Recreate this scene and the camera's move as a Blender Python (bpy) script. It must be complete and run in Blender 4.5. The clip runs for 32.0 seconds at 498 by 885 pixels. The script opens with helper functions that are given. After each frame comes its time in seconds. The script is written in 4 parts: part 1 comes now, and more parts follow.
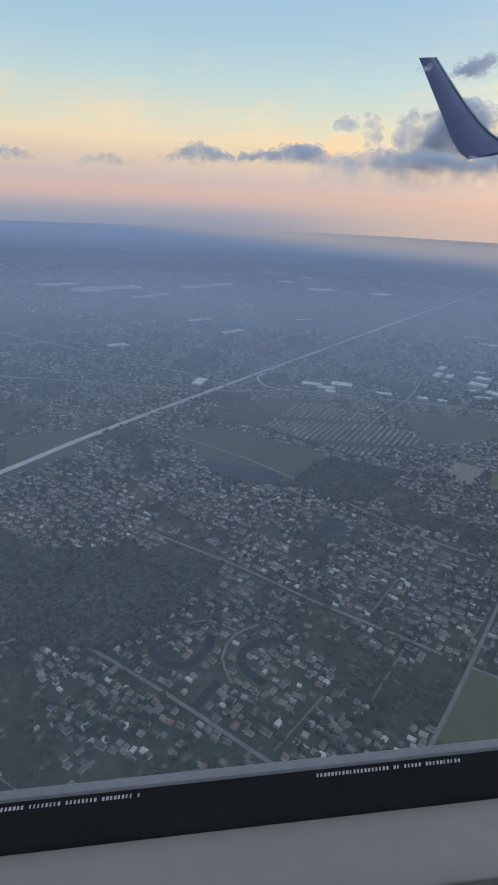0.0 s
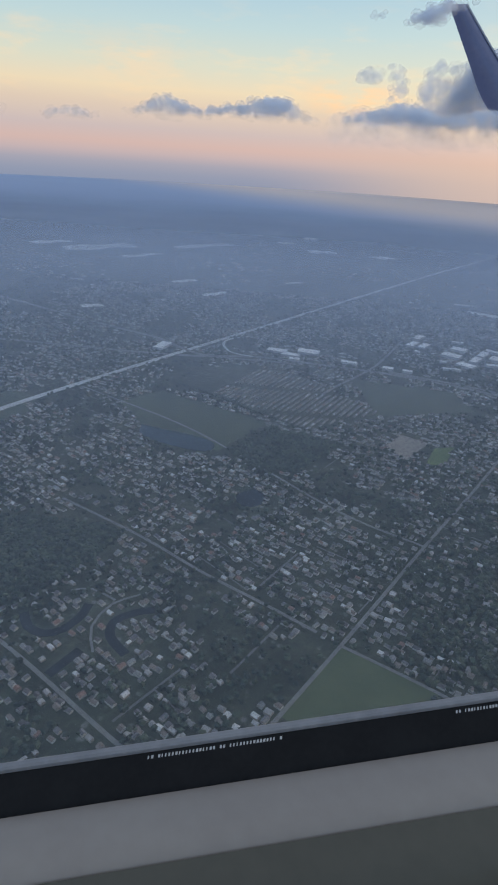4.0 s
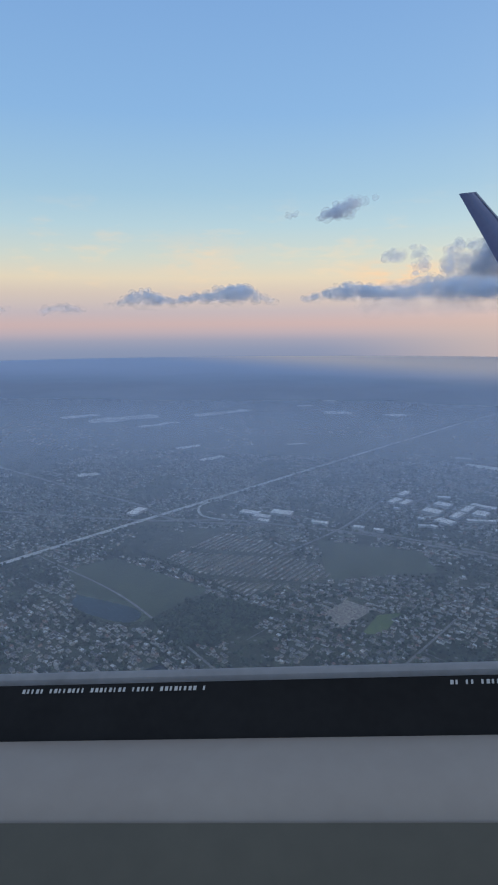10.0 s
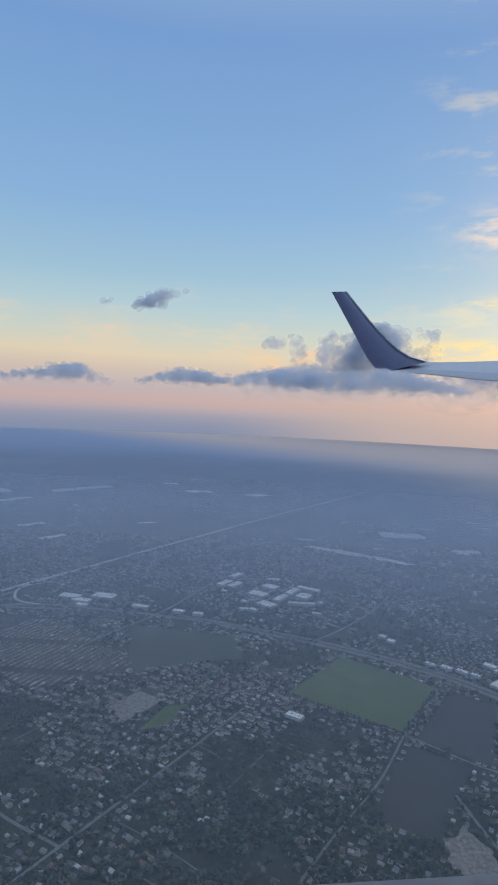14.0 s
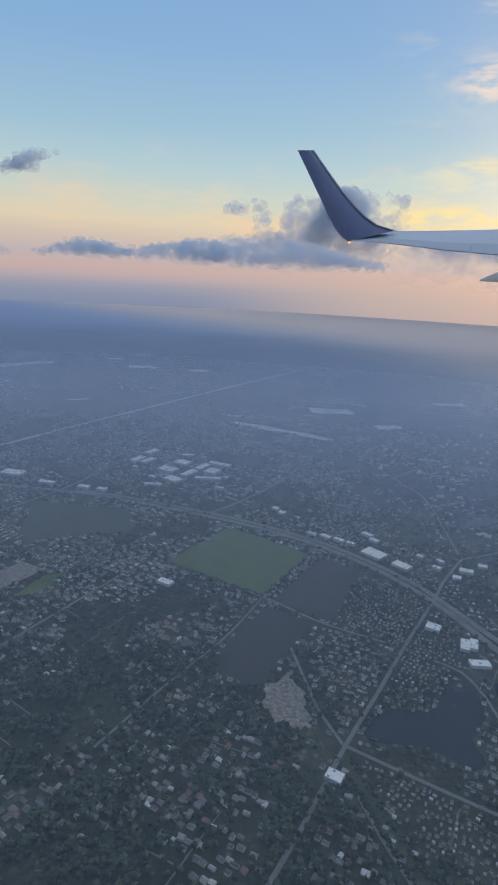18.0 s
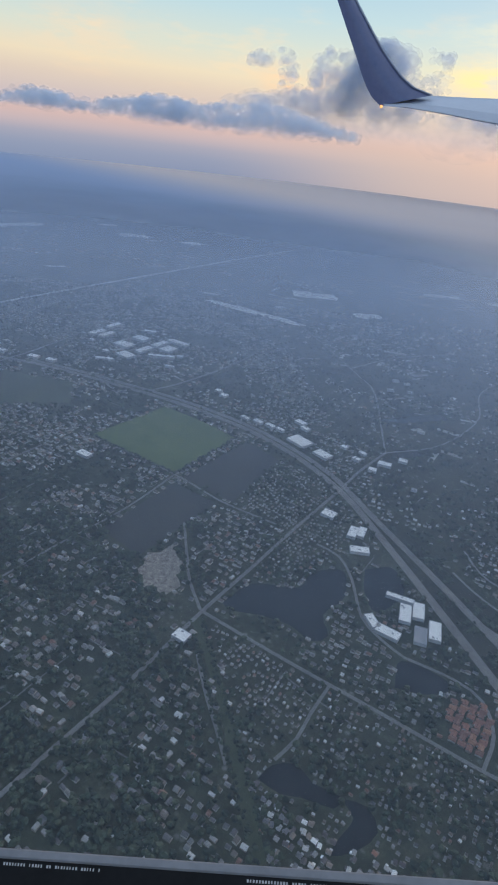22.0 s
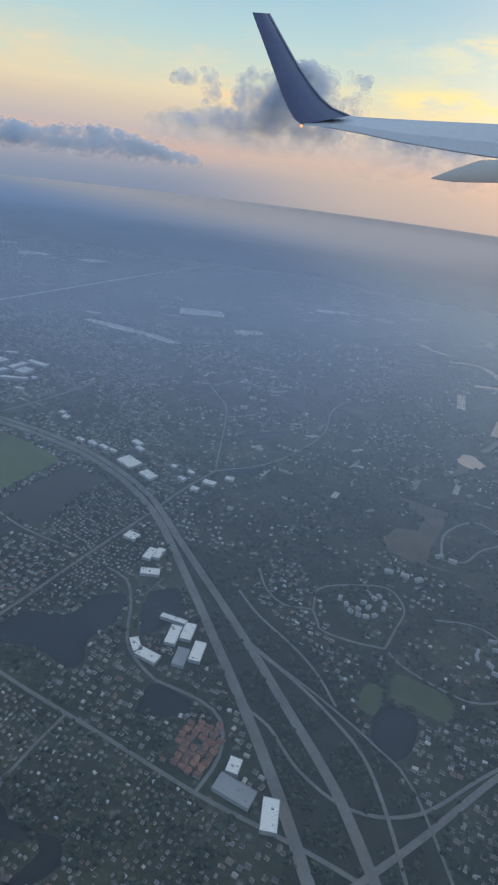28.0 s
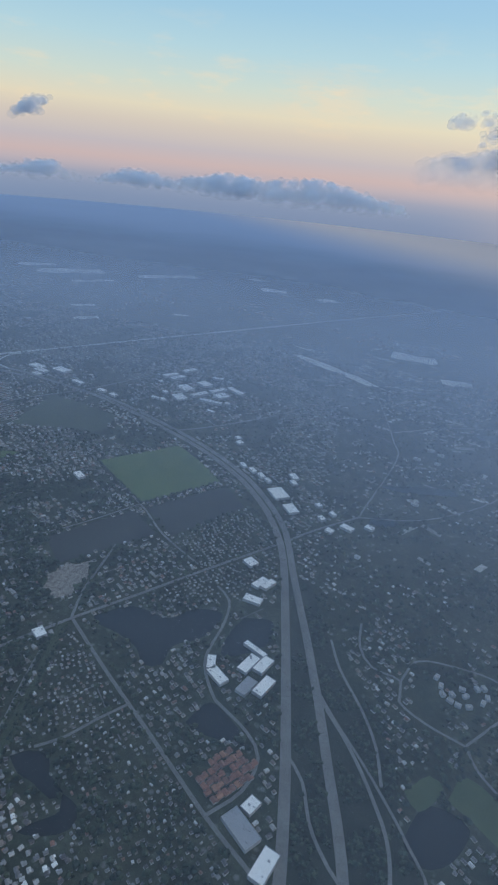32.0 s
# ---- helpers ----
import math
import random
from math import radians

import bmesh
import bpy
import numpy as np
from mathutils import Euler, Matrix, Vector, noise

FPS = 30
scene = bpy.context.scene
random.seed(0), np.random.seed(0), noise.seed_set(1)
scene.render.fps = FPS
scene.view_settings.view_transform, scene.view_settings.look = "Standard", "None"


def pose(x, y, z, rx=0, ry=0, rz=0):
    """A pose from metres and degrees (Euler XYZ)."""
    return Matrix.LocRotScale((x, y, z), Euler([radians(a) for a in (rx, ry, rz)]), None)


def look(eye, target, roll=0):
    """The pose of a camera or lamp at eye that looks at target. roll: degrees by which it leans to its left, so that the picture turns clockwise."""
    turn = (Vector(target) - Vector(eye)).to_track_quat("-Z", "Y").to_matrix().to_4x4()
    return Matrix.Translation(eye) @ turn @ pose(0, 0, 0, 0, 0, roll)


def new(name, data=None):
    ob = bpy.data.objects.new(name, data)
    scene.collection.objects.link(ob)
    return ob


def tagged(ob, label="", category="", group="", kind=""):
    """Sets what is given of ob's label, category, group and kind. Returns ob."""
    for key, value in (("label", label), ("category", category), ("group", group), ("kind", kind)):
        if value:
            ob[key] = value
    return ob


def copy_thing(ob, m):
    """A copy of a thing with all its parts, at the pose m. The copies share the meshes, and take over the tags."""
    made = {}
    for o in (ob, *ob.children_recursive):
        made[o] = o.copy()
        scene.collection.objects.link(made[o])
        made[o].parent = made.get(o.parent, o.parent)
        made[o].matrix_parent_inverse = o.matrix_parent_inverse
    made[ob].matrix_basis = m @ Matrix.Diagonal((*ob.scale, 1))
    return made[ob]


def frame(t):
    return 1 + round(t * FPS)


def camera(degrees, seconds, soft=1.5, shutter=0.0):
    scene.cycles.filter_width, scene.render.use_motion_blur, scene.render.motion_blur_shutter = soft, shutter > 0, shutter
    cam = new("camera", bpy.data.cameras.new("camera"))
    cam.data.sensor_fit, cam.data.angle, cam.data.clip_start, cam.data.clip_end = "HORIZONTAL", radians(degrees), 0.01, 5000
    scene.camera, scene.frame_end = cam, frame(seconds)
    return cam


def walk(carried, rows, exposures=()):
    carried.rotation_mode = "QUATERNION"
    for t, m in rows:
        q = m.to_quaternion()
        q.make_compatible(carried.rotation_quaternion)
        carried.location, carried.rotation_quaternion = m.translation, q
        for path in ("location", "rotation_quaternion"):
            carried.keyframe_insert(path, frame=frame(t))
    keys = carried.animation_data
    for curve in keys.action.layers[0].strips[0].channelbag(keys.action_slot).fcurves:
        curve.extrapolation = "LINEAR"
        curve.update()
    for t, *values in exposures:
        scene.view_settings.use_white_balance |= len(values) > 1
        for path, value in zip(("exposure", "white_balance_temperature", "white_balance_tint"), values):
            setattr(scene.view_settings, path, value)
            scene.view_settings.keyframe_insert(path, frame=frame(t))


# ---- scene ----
cam = camera(45.01, 32.0, soft=2.0)

# seconds, x, y, z, yaw, pitch, roll
PATH = [
    (0.0, -446.0, -60.2, 265.0, 3.93, -22.29, -2.75),
    (0.5, -435.0, -58.2, 265.7, 1.80, -22.02, -3.57),
    (1.0, -423.9, -56.1, 266.4, 0.68, -22.78, -2.48),
    (1.5, -412.8, -53.8, 267.1, 1.59, -22.77, -2.86),
    (2.0, -401.6, -51.5, 267.9, 1.41, -23.41, -3.10),
    (2.5, -390.3, -49.2, 268.6, 3.77, -24.17, -2.98),
    (3.0, -379.1, -46.8, 269.3, 5.07, -26.53, -2.80),
    (3.5, -367.8, -44.3, 270.1, 6.36, -26.62, -3.36),
    (5.5, -323.7, -32.5, 273.5, 7.19, -22.22, -2.85),
    (6.0, -312.5, -29.6, 274.3, 10.05, -22.25, -2.34),
    (6.5, -301.3, -26.8, 275.1, 10.05, -22.03, -2.92),
    (7.0, -290.1, -24.1, 275.9, 12.89, -18.74, -2.75),
    (7.5, -278.9, -21.6, 276.7, 14.23, -21.59, 0.62),
    (8.0, -267.7, -19.2, 277.4, 14.00, -15.54, -1.38),
    (8.5, -256.5, -17.1, 278.1, 13.07, -13.36, -1.79),
    (9.0, -245.2, -15.3, 278.8, 11.97, -12.65, -1.15),
    (9.5, -233.9, -13.7, 279.5, 11.83, -11.96, -0.24),
    (10.0, -222.3, -12.3, 280.2, 11.70, -11.15, 0.31),
    (10.5, -210.7, -10.9, 281.0, 11.13, -11.40, 0.57),
    (11.0, -198.9, -9.6, 281.9, 10.47, -10.68, 0.93),
    (11.5, -187.1, -8.2, 282.9, 9.70, -10.44, 0.70),
    (12.0, -175.1, -7.0, 284.0, 9.48, -9.88, -0.08),
    (12.5, -163.3, -5.7, 285.2, 8.18, -7.85, -1.13),
    (13.0, -151.4, -4.6, 286.4, 6.57, -6.52, -1.94),
    (13.5, -139.5, -3.6, 287.8, 3.37, -4.59, -3.05),
    (14.0, -127.6, -2.6, 289.1, 1.82, -3.70, -2.63),
    (14.5, -115.6, -1.8, 290.5, 1.11, -2.55, -3.31),
    (16.5, -64.8, -0.0, 296.0, 0.47, -7.22, -1.45),
    (17.0, -51.8, 0.1, 297.3, -0.55, -10.48, -1.81),
    (17.5, -38.7, 0.2, 298.7, 0.23, -12.56, -3.08),
    (18.0, -25.6, 0.2, 300.1, -0.48, -15.59, -2.98),
    (18.5, -12.7, 0.1, 301.4, 0.25, -19.18, -3.20),
    (19.0, -0.0, -0.0, 302.8, 0.00, -21.68, -3.16),
    (19.5, 12.5, 0.0, 304.2, 0.62, -23.42, -2.88),
    (20.0, 24.8, 0.0, 305.5, 1.42, -24.92, -2.82),
    (20.5, 37.1, -0.1, 306.9, 1.32, -24.91, -3.15),
    (21.0, 49.4, -0.3, 308.4, 1.70, -25.78, -2.60),
    (21.5, 61.8, -0.6, 309.9, 1.51, -26.49, -3.73),
    (22.0, 74.2, -1.0, 311.5, 2.56, -27.15, -5.93),
    (22.5, 86.6, -1.3, 313.1, 1.15, -28.54, -6.45),
    (23.0, 98.9, -1.6, 314.9, 1.19, -29.03, -6.71),
    (23.5, 111.1, -1.7, 316.7, 0.29, -31.09, -5.64),
    (24.0, 123.2, -1.5, 318.5, 7.03, -31.44, -4.94),
    (24.5, 135.2, -1.3, 320.5, 7.29, -30.17, -6.28),
    (25.0, 147.2, -1.3, 322.4, 2.33, -28.54, -9.12),
    (25.5, 159.1, -1.2, 324.4, -3.37, -25.30, -9.45),
    (27.5, 205.3, 0.1, 333.7, -4.48, -23.47, -7.39),
    (28.0, 217.5, 0.2, 336.1, -2.07, -25.45, -6.47),
    (28.5, 229.6, 0.3, 338.6, -3.79, -25.29, -7.95),
    (29.0, 241.9, 0.6, 341.1, -3.61, -23.04, -7.71),
    (29.5, 254.1, 1.1, 343.5, -3.66, -23.28, -7.87),
    (30.0, 266.5, 1.8, 346.0, -2.95, -22.72, -7.95),
    (30.5, 278.8, 2.7, 348.5, -2.93, -21.89, -7.75),
    (31.0, 291.2, 4.0, 350.9, 8.96, -24.31, -6.56),
    (31.5, 303.6, 5.3, 353.4, 17.94, -24.26, -5.95),
    (32.0, 316.0, 6.6, 355.9, 22.14, -24.44, -5.20),
]
walk(cam, [(t, pose(x, y, z, 90 + pitch, roll, yaw)) for t, x, y, z, yaw, pitch, roll in PATH],
     exposures=[(0.0, 0.1, 7050, 10), (3.0, 0.12, 7000, 10), (7.0, 0.1, 6750, 10), (8.5, 0.06, 6350, 10), (10.2, 0.02, 6400, 10), (11.0, 0.0, 6650, 10), (12.0, -0.02, 6800, 10), (14.0, -0.06, 6550, 10), (17.0, -0.22, 6300, 9),
                (19.0, 0.12, 6950, 10), (21.0, 0.16, 6700, 9), (23.0, 0.24, 6650, 9), (24.0, 0.36, 6800, 5), (25.0, 0.38, 6800, 5), (28.0, 0.05, 6700, 4), (30.0, 0.03, 6650, 4), (31.0, 0.04, 6550, 5), (32.0, 0.06, 6250, 5)])


def srgb(r, g, b):
    """Linear colour from an 8-bit sRGB one."""
    return tuple(((c / 255 + 0.055) / 1.055) ** 2.4 if c > 10 else c / 255 / 12.92 for c in (r, g, b)) + (1.0,)


# ---------------------------------------------------------------- sky and sun
SUN_AZ, SUN_EL = 48.0, 4.0          # degrees clockwise from +y, and above the horizon
sun_dir = Vector((math.sin(radians(SUN_AZ)) * math.cos(radians(SUN_EL)),
                  math.cos(radians(SUN_AZ)) * math.cos(radians(SUN_EL)), math.sin(radians(SUN_EL))))
world = bpy.data.worlds.new("dusk_sky")
scene.world = world
scene.cycles.transparent_max_bounces = 80
world.use_nodes = True


class Nodes:
    """Short hand for building a node tree."""

    def __init__(self, tree):
        self.tree = tree
        tree.nodes.clear()

    def add(self, kind, **inputs):
        node = self.tree.nodes.new(kind)
        for key, value in inputs.items():
            self.put(node.inputs[key.replace("_", " ")], value)
        return node

    def put(self, socket, value):
        if isinstance(value, bpy.types.NodeSocket):
            self.tree.links.new(value, socket)
        else:
            socket.default_value = value

    def math(self, op, a, b=None, c=None, clamp=False):
        node = self.tree.nodes.new("ShaderNodeMath")
        node.operation, node.use_clamp = op, clamp
        for i, v in enumerate((a, b, c)):
            if v is not None:
                self.put(node.inputs[i], v)
        return node.outputs[0]

    def mix(self, fac, a, b, blend="MIX"):
        node = self.tree.nodes.new("ShaderNodeMix")
        node.data_type, node.blend_type = "RGBA", blend
        self.put(node.inputs[0], fac), self.put(node.inputs[6], a), self.put(node.inputs[7], b)
        return node.outputs[2]

    def ramp(self, fac, stops, smooth=False):
        node = self.tree.nodes.new("ShaderNodeValToRGB")
        el = node.color_ramp.elements
        node.color_ramp.interpolation = "EASE" if smooth else "LINEAR"
        while len(el) < len(stops):
            el.new(0.5)
        for e, (pos, col) in zip(el, stops):
            e.position, e.color = pos, col
        self.put(node.inputs[0], fac)
        return node.outputs[0]

    def noise(self, vector, scale, detail=4.0, rough=0.55):
        node = self.tree.nodes.new("ShaderNodeTexNoise")
        self.put(node.inputs["Vector"], vector)
        node.inputs["Scale"].default_value, node.inputs["Detail"].default_value = scale, detail
        node.inputs["Roughness"].default_value = rough
        return node.outputs[0]

    def step(self, v, lo, hi):
        node = self.tree.nodes.new("ShaderNodeMapRange")
        node.interpolation_type = "SMOOTHSTEP"
        self.put(node.inputs[0], v)
        self.put(node.inputs[1], lo), self.put(node.inputs[2], hi)
        return node.outputs[0]


n = Nodes(world.node_tree)
direction = n.add("ShaderNodeTexCoord").outputs["Generated"]
sep = n.add("ShaderNodeSeparateXYZ", Vector=direction)
dx, dy, dz = sep.outputs
az = n.math("ARCTAN2", dx, dy)                    # radians, 0 straight out from the aircraft's side
grey = lambda v: (v, v, v, 1.0)
# clear sky by height: haze below the horizon, pink belt, peach, pale teal, blue
base = n.ramp(n.math("MULTIPLY_ADD", dz, 1.0, 0.1, clamp=True), [
    (0.000, srgb(112, 130, 162)), (0.045, srgb(127, 143, 174)), (0.060, srgb(136, 149, 177)), (0.074, srgb(154, 158, 179)), (0.088, srgb(186, 172, 180)), (0.100, srgb(200, 176, 176)),
    (0.120, srgb(188, 178, 186)), (0.150, srgb(206, 191, 182)), (0.172, srgb(220, 206, 184)), (0.205, srgb(200, 208, 200)), (0.250, srgb(176, 203, 214)),
    (0.300, srgb(156, 192, 216)), (0.400, srgb(134, 176, 219)), (0.600, srgb(116, 157, 210)), (0.760, srgb(160, 182, 214)), (1.000, srgb(188, 200, 218))])
# warmer, brighter haze on the sunward side, over the bay
side = n.math("MULTIPLY", n.step(az, -0.12, 0.25), n.math("MULTIPLY", n.step(dz, -0.14, -0.04), n.step(dz, 0.03, -0.01)))
base = n.mix(n.math("MULTIPLY", side, 0.8), base, srgb(192, 178, 176))
# warm glow round the low sun
toward = n.add("ShaderNodeVectorMath")
toward.operation = "DOT_PRODUCT"
n.put(toward.inputs[0], direction)
toward.inputs[1].default_value = sun_dir
lobe = n.math("POWER", n.math("MAXIMUM", toward.outputs["Value"], 0.0), 14.0)
low = n.step(dz, -0.01, 0.06)
glow = n.mix(n.math("MULTIPLY", lobe, n.math("MULTIPLY", low, 0.32)), base, srgb(255, 205, 158))
# brighter air close round the sun itself
near_sun = n.math("POWER", n.math("MAXIMUM", toward.outputs["Value"], 0.0), 25.0)
blaze = n.add("ShaderNodeVectorMath", Vector=glow)
blaze.operation = "MULTIPLY_ADD"
amount = n.math("MULTIPLY", n.math("MULTIPLY", near_sun, 2.2), low)
n.put(blaze.inputs[1], (1.0, 1.0, 1.0))
warm = n.add("ShaderNodeCombineXYZ", X=amount, Y=n.math("MULTIPLY", amount, 0.66), Z=n.math("MULTIPLY", amount, 0.36)).outputs[0]
n.put(blaze.inputs[2], warm)
glow = blaze.outputs[0]
# high streaks of cloud lit from below
stretch = n.add("ShaderNodeVectorMath")
stretch.operation = "MULTIPLY"
n.put(stretch.inputs[0], direction)
stretch.inputs[1].default_value = (3.0, 3.0, 11.0)
streak = n.noise(stretch.outputs[0], 2.6, 6.0, 0.6)
high = n.math("MULTIPLY", n.step(streak, 0.52, 0.72), n.math("MULTIPLY", n.step(dz, 0.04, 0.1), n.step(az, 0.16, 0.34)))
glow = n.mix(n.math("MULTIPLY", high, 0.4), glow, srgb(255, 232, 180))
faint = n.math("MULTIPLY", n.step(n.noise(stretch.outputs[0], 4.2, 5.0), 0.5, 0.75), n.math("MULTIPLY", n.step(dz, 0.04, 0.08), n.step(dz, 0.22, 0.1)))
glow = n.mix(n.math("MULTIPLY", faint, 0.3), glow, srgb(250, 212, 170))
# separate banks of high cloud that catch the low sun
for ca, cz, sa, sz, strength, tone in ((0.035, 0.075, 0.06, 0.02, 0.75, (255, 200, 150)), (0.31, 0.096, 0.10, 0.018, 0.95, (255, 226, 150)), (0.34, 0.165, 0.05, 0.012, 0.7, (255, 228, 170)),
                                       (0.345, 0.268, 0.05, 0.026, 0.95, (252, 226, 204)), (-0.28, 0.10, 0.08, 0.03, 0.35, (244, 206, 170))):
    away = n.math("ADD", n.math("POWER", n.math("DIVIDE", n.math("SUBTRACT", az, ca), sa), 2.0), n.math("POWER", n.math("DIVIDE", n.math("SUBTRACT", dz, cz), sz), 2.0))
    lit_cloud = n.math("MULTIPLY", n.math("EXPONENT", n.math("MULTIPLY", away, -1.0)), n.step(n.noise(stretch.outputs[0], 5.0, 6.0, 0.62), 0.38, 0.62))
    glow = n.mix(n.math("MULTIPLY", lit_cloud, strength), glow, srgb(*tone))
# a share of the physical sky keeps the overhead light right
nishita = n.add("ShaderNodeTexSky")
nishita.sky_type, nishita.sun_disc = "NISHITA", False
nishita.sun_elevation, nishita.sun_rotation = radians(SUN_EL), radians(SUN_AZ)
both = n.mix(0.025, glow, nishita.outputs[0])
back = n.add("ShaderNodeBackground", Color=both, Strength=1.0)
n.tree.links.new(back.outputs[0], n.add("ShaderNodeOutputWorld").inputs[0])

lamp = new("sun", bpy.data.lights.new("sun", "SUN"))
lamp.data.energy, lamp.data.angle, lamp.data.color = 0.7, radians(8), (1.0, 0.78, 0.55)
lamp.matrix_world = look(sun_dir * 100, (0, 0, 0))


# ---------------------------------------------------------------- materials
def material(name, rough=0.8):
    m = bpy.data.materials.new(name)
    m.use_nodes = True
    k = Nodes(m.node_tree)
    k.shader = k.add("ShaderNodeBsdfPrincipled", Roughness=rough)
    k.out = k.add("ShaderNodeOutputMaterial", Surface=k.shader.outputs[0])
    k.place = k.add("ShaderNodeNewGeometry").outputs["Position"]
    k.random = lambda: k.add("ShaderNodeObjectInfo").outputs["Random"]
    k.island = lambda: k.add("ShaderNodeNewGeometry").outputs["Random Per Island"]
    return m, k


def worn(name, lo, hi, scale, rough=0.85, relief=0.3, metallic=0.0):
    """A surface that varies between two colours at two scales."""
    m, k = material(name, rough)
    a = k.noise(k.place, scale, 5.0)
    b = k.noise(k.place, scale * 7.3, 3.0)
    f = k.math("MULTIPLY_ADD", b, 0.4, k.math("MULTIPLY", a, 0.6))
    k.put(k.shader.inputs["Base Color"], k.ramp(f, [(0.3, (*lo, 1)), (0.7, (*hi, 1))]))
    k.shader.inputs["Metallic"].default_value = metallic
    if relief:
        bump = k.add("ShaderNodeBump", Height=b, Strength=relief)
        k.put(k.shader.inputs["Normal"], bump.outputs[0])
    return m


def assorted(name, stops, rough=0.8, island=True, scale=0.4):
    """One of several colours for each piece, with a little soiling."""
    m, k = material(name, rough)
    pick = k.island() if island else k.random()
    col = k.ramp(pick, stops)
    k.tree.nodes[-1].color_ramp.interpolation = "CONSTANT"
    dirt = k.math("MULTIPLY_ADD", k.noise(k.place, scale, 4.0), 0.5, 0.72)
    dirt_col = k.add("ShaderNodeCombineColor", Red=dirt, Green=dirt, Blue=dirt).outputs[0]
    k.put(k.shader.inputs["Base Color"], k.mix(1.0, col, dirt_col, "MULTIPLY"))
    return m


def ground_material():
    m, k = material("suburban_ground", 0.95)
    big = k.noise(k.place, 0.0045, 6.0, 0.6)
    mid = k.noise(k.place, 0.03, 6.0, 0.65)
    small = k.noise(k.place, 0.22, 5.0, 0.7)
    voro = k.add("ShaderNodeTexVoronoi", Vector=k.place, Scale=0.14)
    f = k.math("MULTIPLY_ADD", mid, 0.5, k.math("MULTIPLY", small, 0.5))
    col = k.ramp(f, [(0.36, (0.012, 0.019, 0.012, 1)), (0.5, (0.032, 0.042, 0.026, 1)), (0.6, (0.07, 0.074, 0.048, 1)), (0.72, (0.2, 0.19, 0.15, 1))])
    land = k.ramp(big, [(0.4, (0.022, 0.034, 0.02, 1)), (0.62, (0.085, 0.085, 0.06, 1))])
    speck = k.math("MULTIPLY", k.step(voro.outputs["Distance"], 0.36, 0.14), k.step(k.noise(k.place, 0.06, 3.0), 0.45, 0.6))
    col = k.mix(0.35, col, land)
    col = k.mix(k.math("MULTIPLY", speck, 0.5), col, (0.22, 0.215, 0.2, 1))
    k.put(k.shader.inputs["Base Color"], col)
    return m


def water_material(name, colour, rough):
    m, k = material(name, rough)
    k.shader.inputs["Base Color"].default_value = (*colour, 1)
    k.shader.inputs["IOR"].default_value = 1.33
    bump = k.add("ShaderNodeBump", Height=k.noise(k.place, 0.8, 4.0), Strength=0.06)
    k.put(k.shader.inputs["Normal"], bump.outputs[0])
    return m


def haze_material(name, upper):
    """Thin mist: lets light through, scatters the rest; painted thicker further out over the land, with sunset tints in
    its colour.
    """
    m, k = material(name)
    gap = k.add("ShaderNodeVectorMath")
    gap.operation = "MULTIPLY"
    k.put(gap.inputs[0], k.place)
    gap.inputs[1].default_value = (0.45, 1.0, 0.0)
    far = k.add("ShaderNodeVectorMath")
    far.operation = "LENGTH"
    k.put(far.inputs[0], gap.outputs[0])
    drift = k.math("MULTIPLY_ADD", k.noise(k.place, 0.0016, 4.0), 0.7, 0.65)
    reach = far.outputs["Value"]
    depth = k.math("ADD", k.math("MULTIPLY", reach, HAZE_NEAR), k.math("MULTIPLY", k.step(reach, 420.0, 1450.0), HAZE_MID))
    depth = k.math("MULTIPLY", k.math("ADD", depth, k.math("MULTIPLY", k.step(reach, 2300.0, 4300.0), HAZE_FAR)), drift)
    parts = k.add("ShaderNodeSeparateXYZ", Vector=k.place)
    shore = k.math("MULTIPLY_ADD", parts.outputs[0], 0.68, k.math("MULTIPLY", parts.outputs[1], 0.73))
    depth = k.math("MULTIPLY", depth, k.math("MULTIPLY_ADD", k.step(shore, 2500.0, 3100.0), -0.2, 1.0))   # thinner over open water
    depth = k.math("MULTIPLY", depth, k.math("MULTIPLY_ADD", k.step(parts.outputs[0], -200.0, 1400.0), 0.6, 1.0))   # thickened on the sun side to imitate glare
    lifted = k.step(far.outputs["Value"], 1500.0, 3200.0)                # far haze put in the upper sheet, which draws brighter
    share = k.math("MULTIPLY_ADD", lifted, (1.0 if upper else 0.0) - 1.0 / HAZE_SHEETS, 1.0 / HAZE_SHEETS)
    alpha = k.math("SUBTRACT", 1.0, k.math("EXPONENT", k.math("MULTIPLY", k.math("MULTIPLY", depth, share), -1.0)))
    haze_tint = k.mix(k.step(parts.outputs[0], 250.0, 1250.0), (0.6, 0.7, 0.86, 1), (0.95, 0.9, 0.88, 1))          # sunset warmth painted into the haze on the sun side
    haze_tint = k.mix(k.step(reach, 1400.0, 2800.0), haze_tint, k.mix(1.0, haze_tint, (0.68, 0.72, 0.8, 1), "MULTIPLY"))    # far haze colour darkened to meet the sky's tone at the rim
    tone = k.mix(k.step(shore, 1700.0, 2900.0), haze_tint, (0.8, 0.69, 0.66, 1))                                   # sunset pink painted into the haze over the bay
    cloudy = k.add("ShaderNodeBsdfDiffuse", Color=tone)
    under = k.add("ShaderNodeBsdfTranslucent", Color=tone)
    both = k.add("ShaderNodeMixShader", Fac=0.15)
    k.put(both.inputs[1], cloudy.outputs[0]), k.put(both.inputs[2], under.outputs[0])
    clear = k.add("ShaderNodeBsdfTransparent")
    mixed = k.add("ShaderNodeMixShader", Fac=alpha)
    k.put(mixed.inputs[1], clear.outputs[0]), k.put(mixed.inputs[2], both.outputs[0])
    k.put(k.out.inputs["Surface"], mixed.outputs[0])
    return m


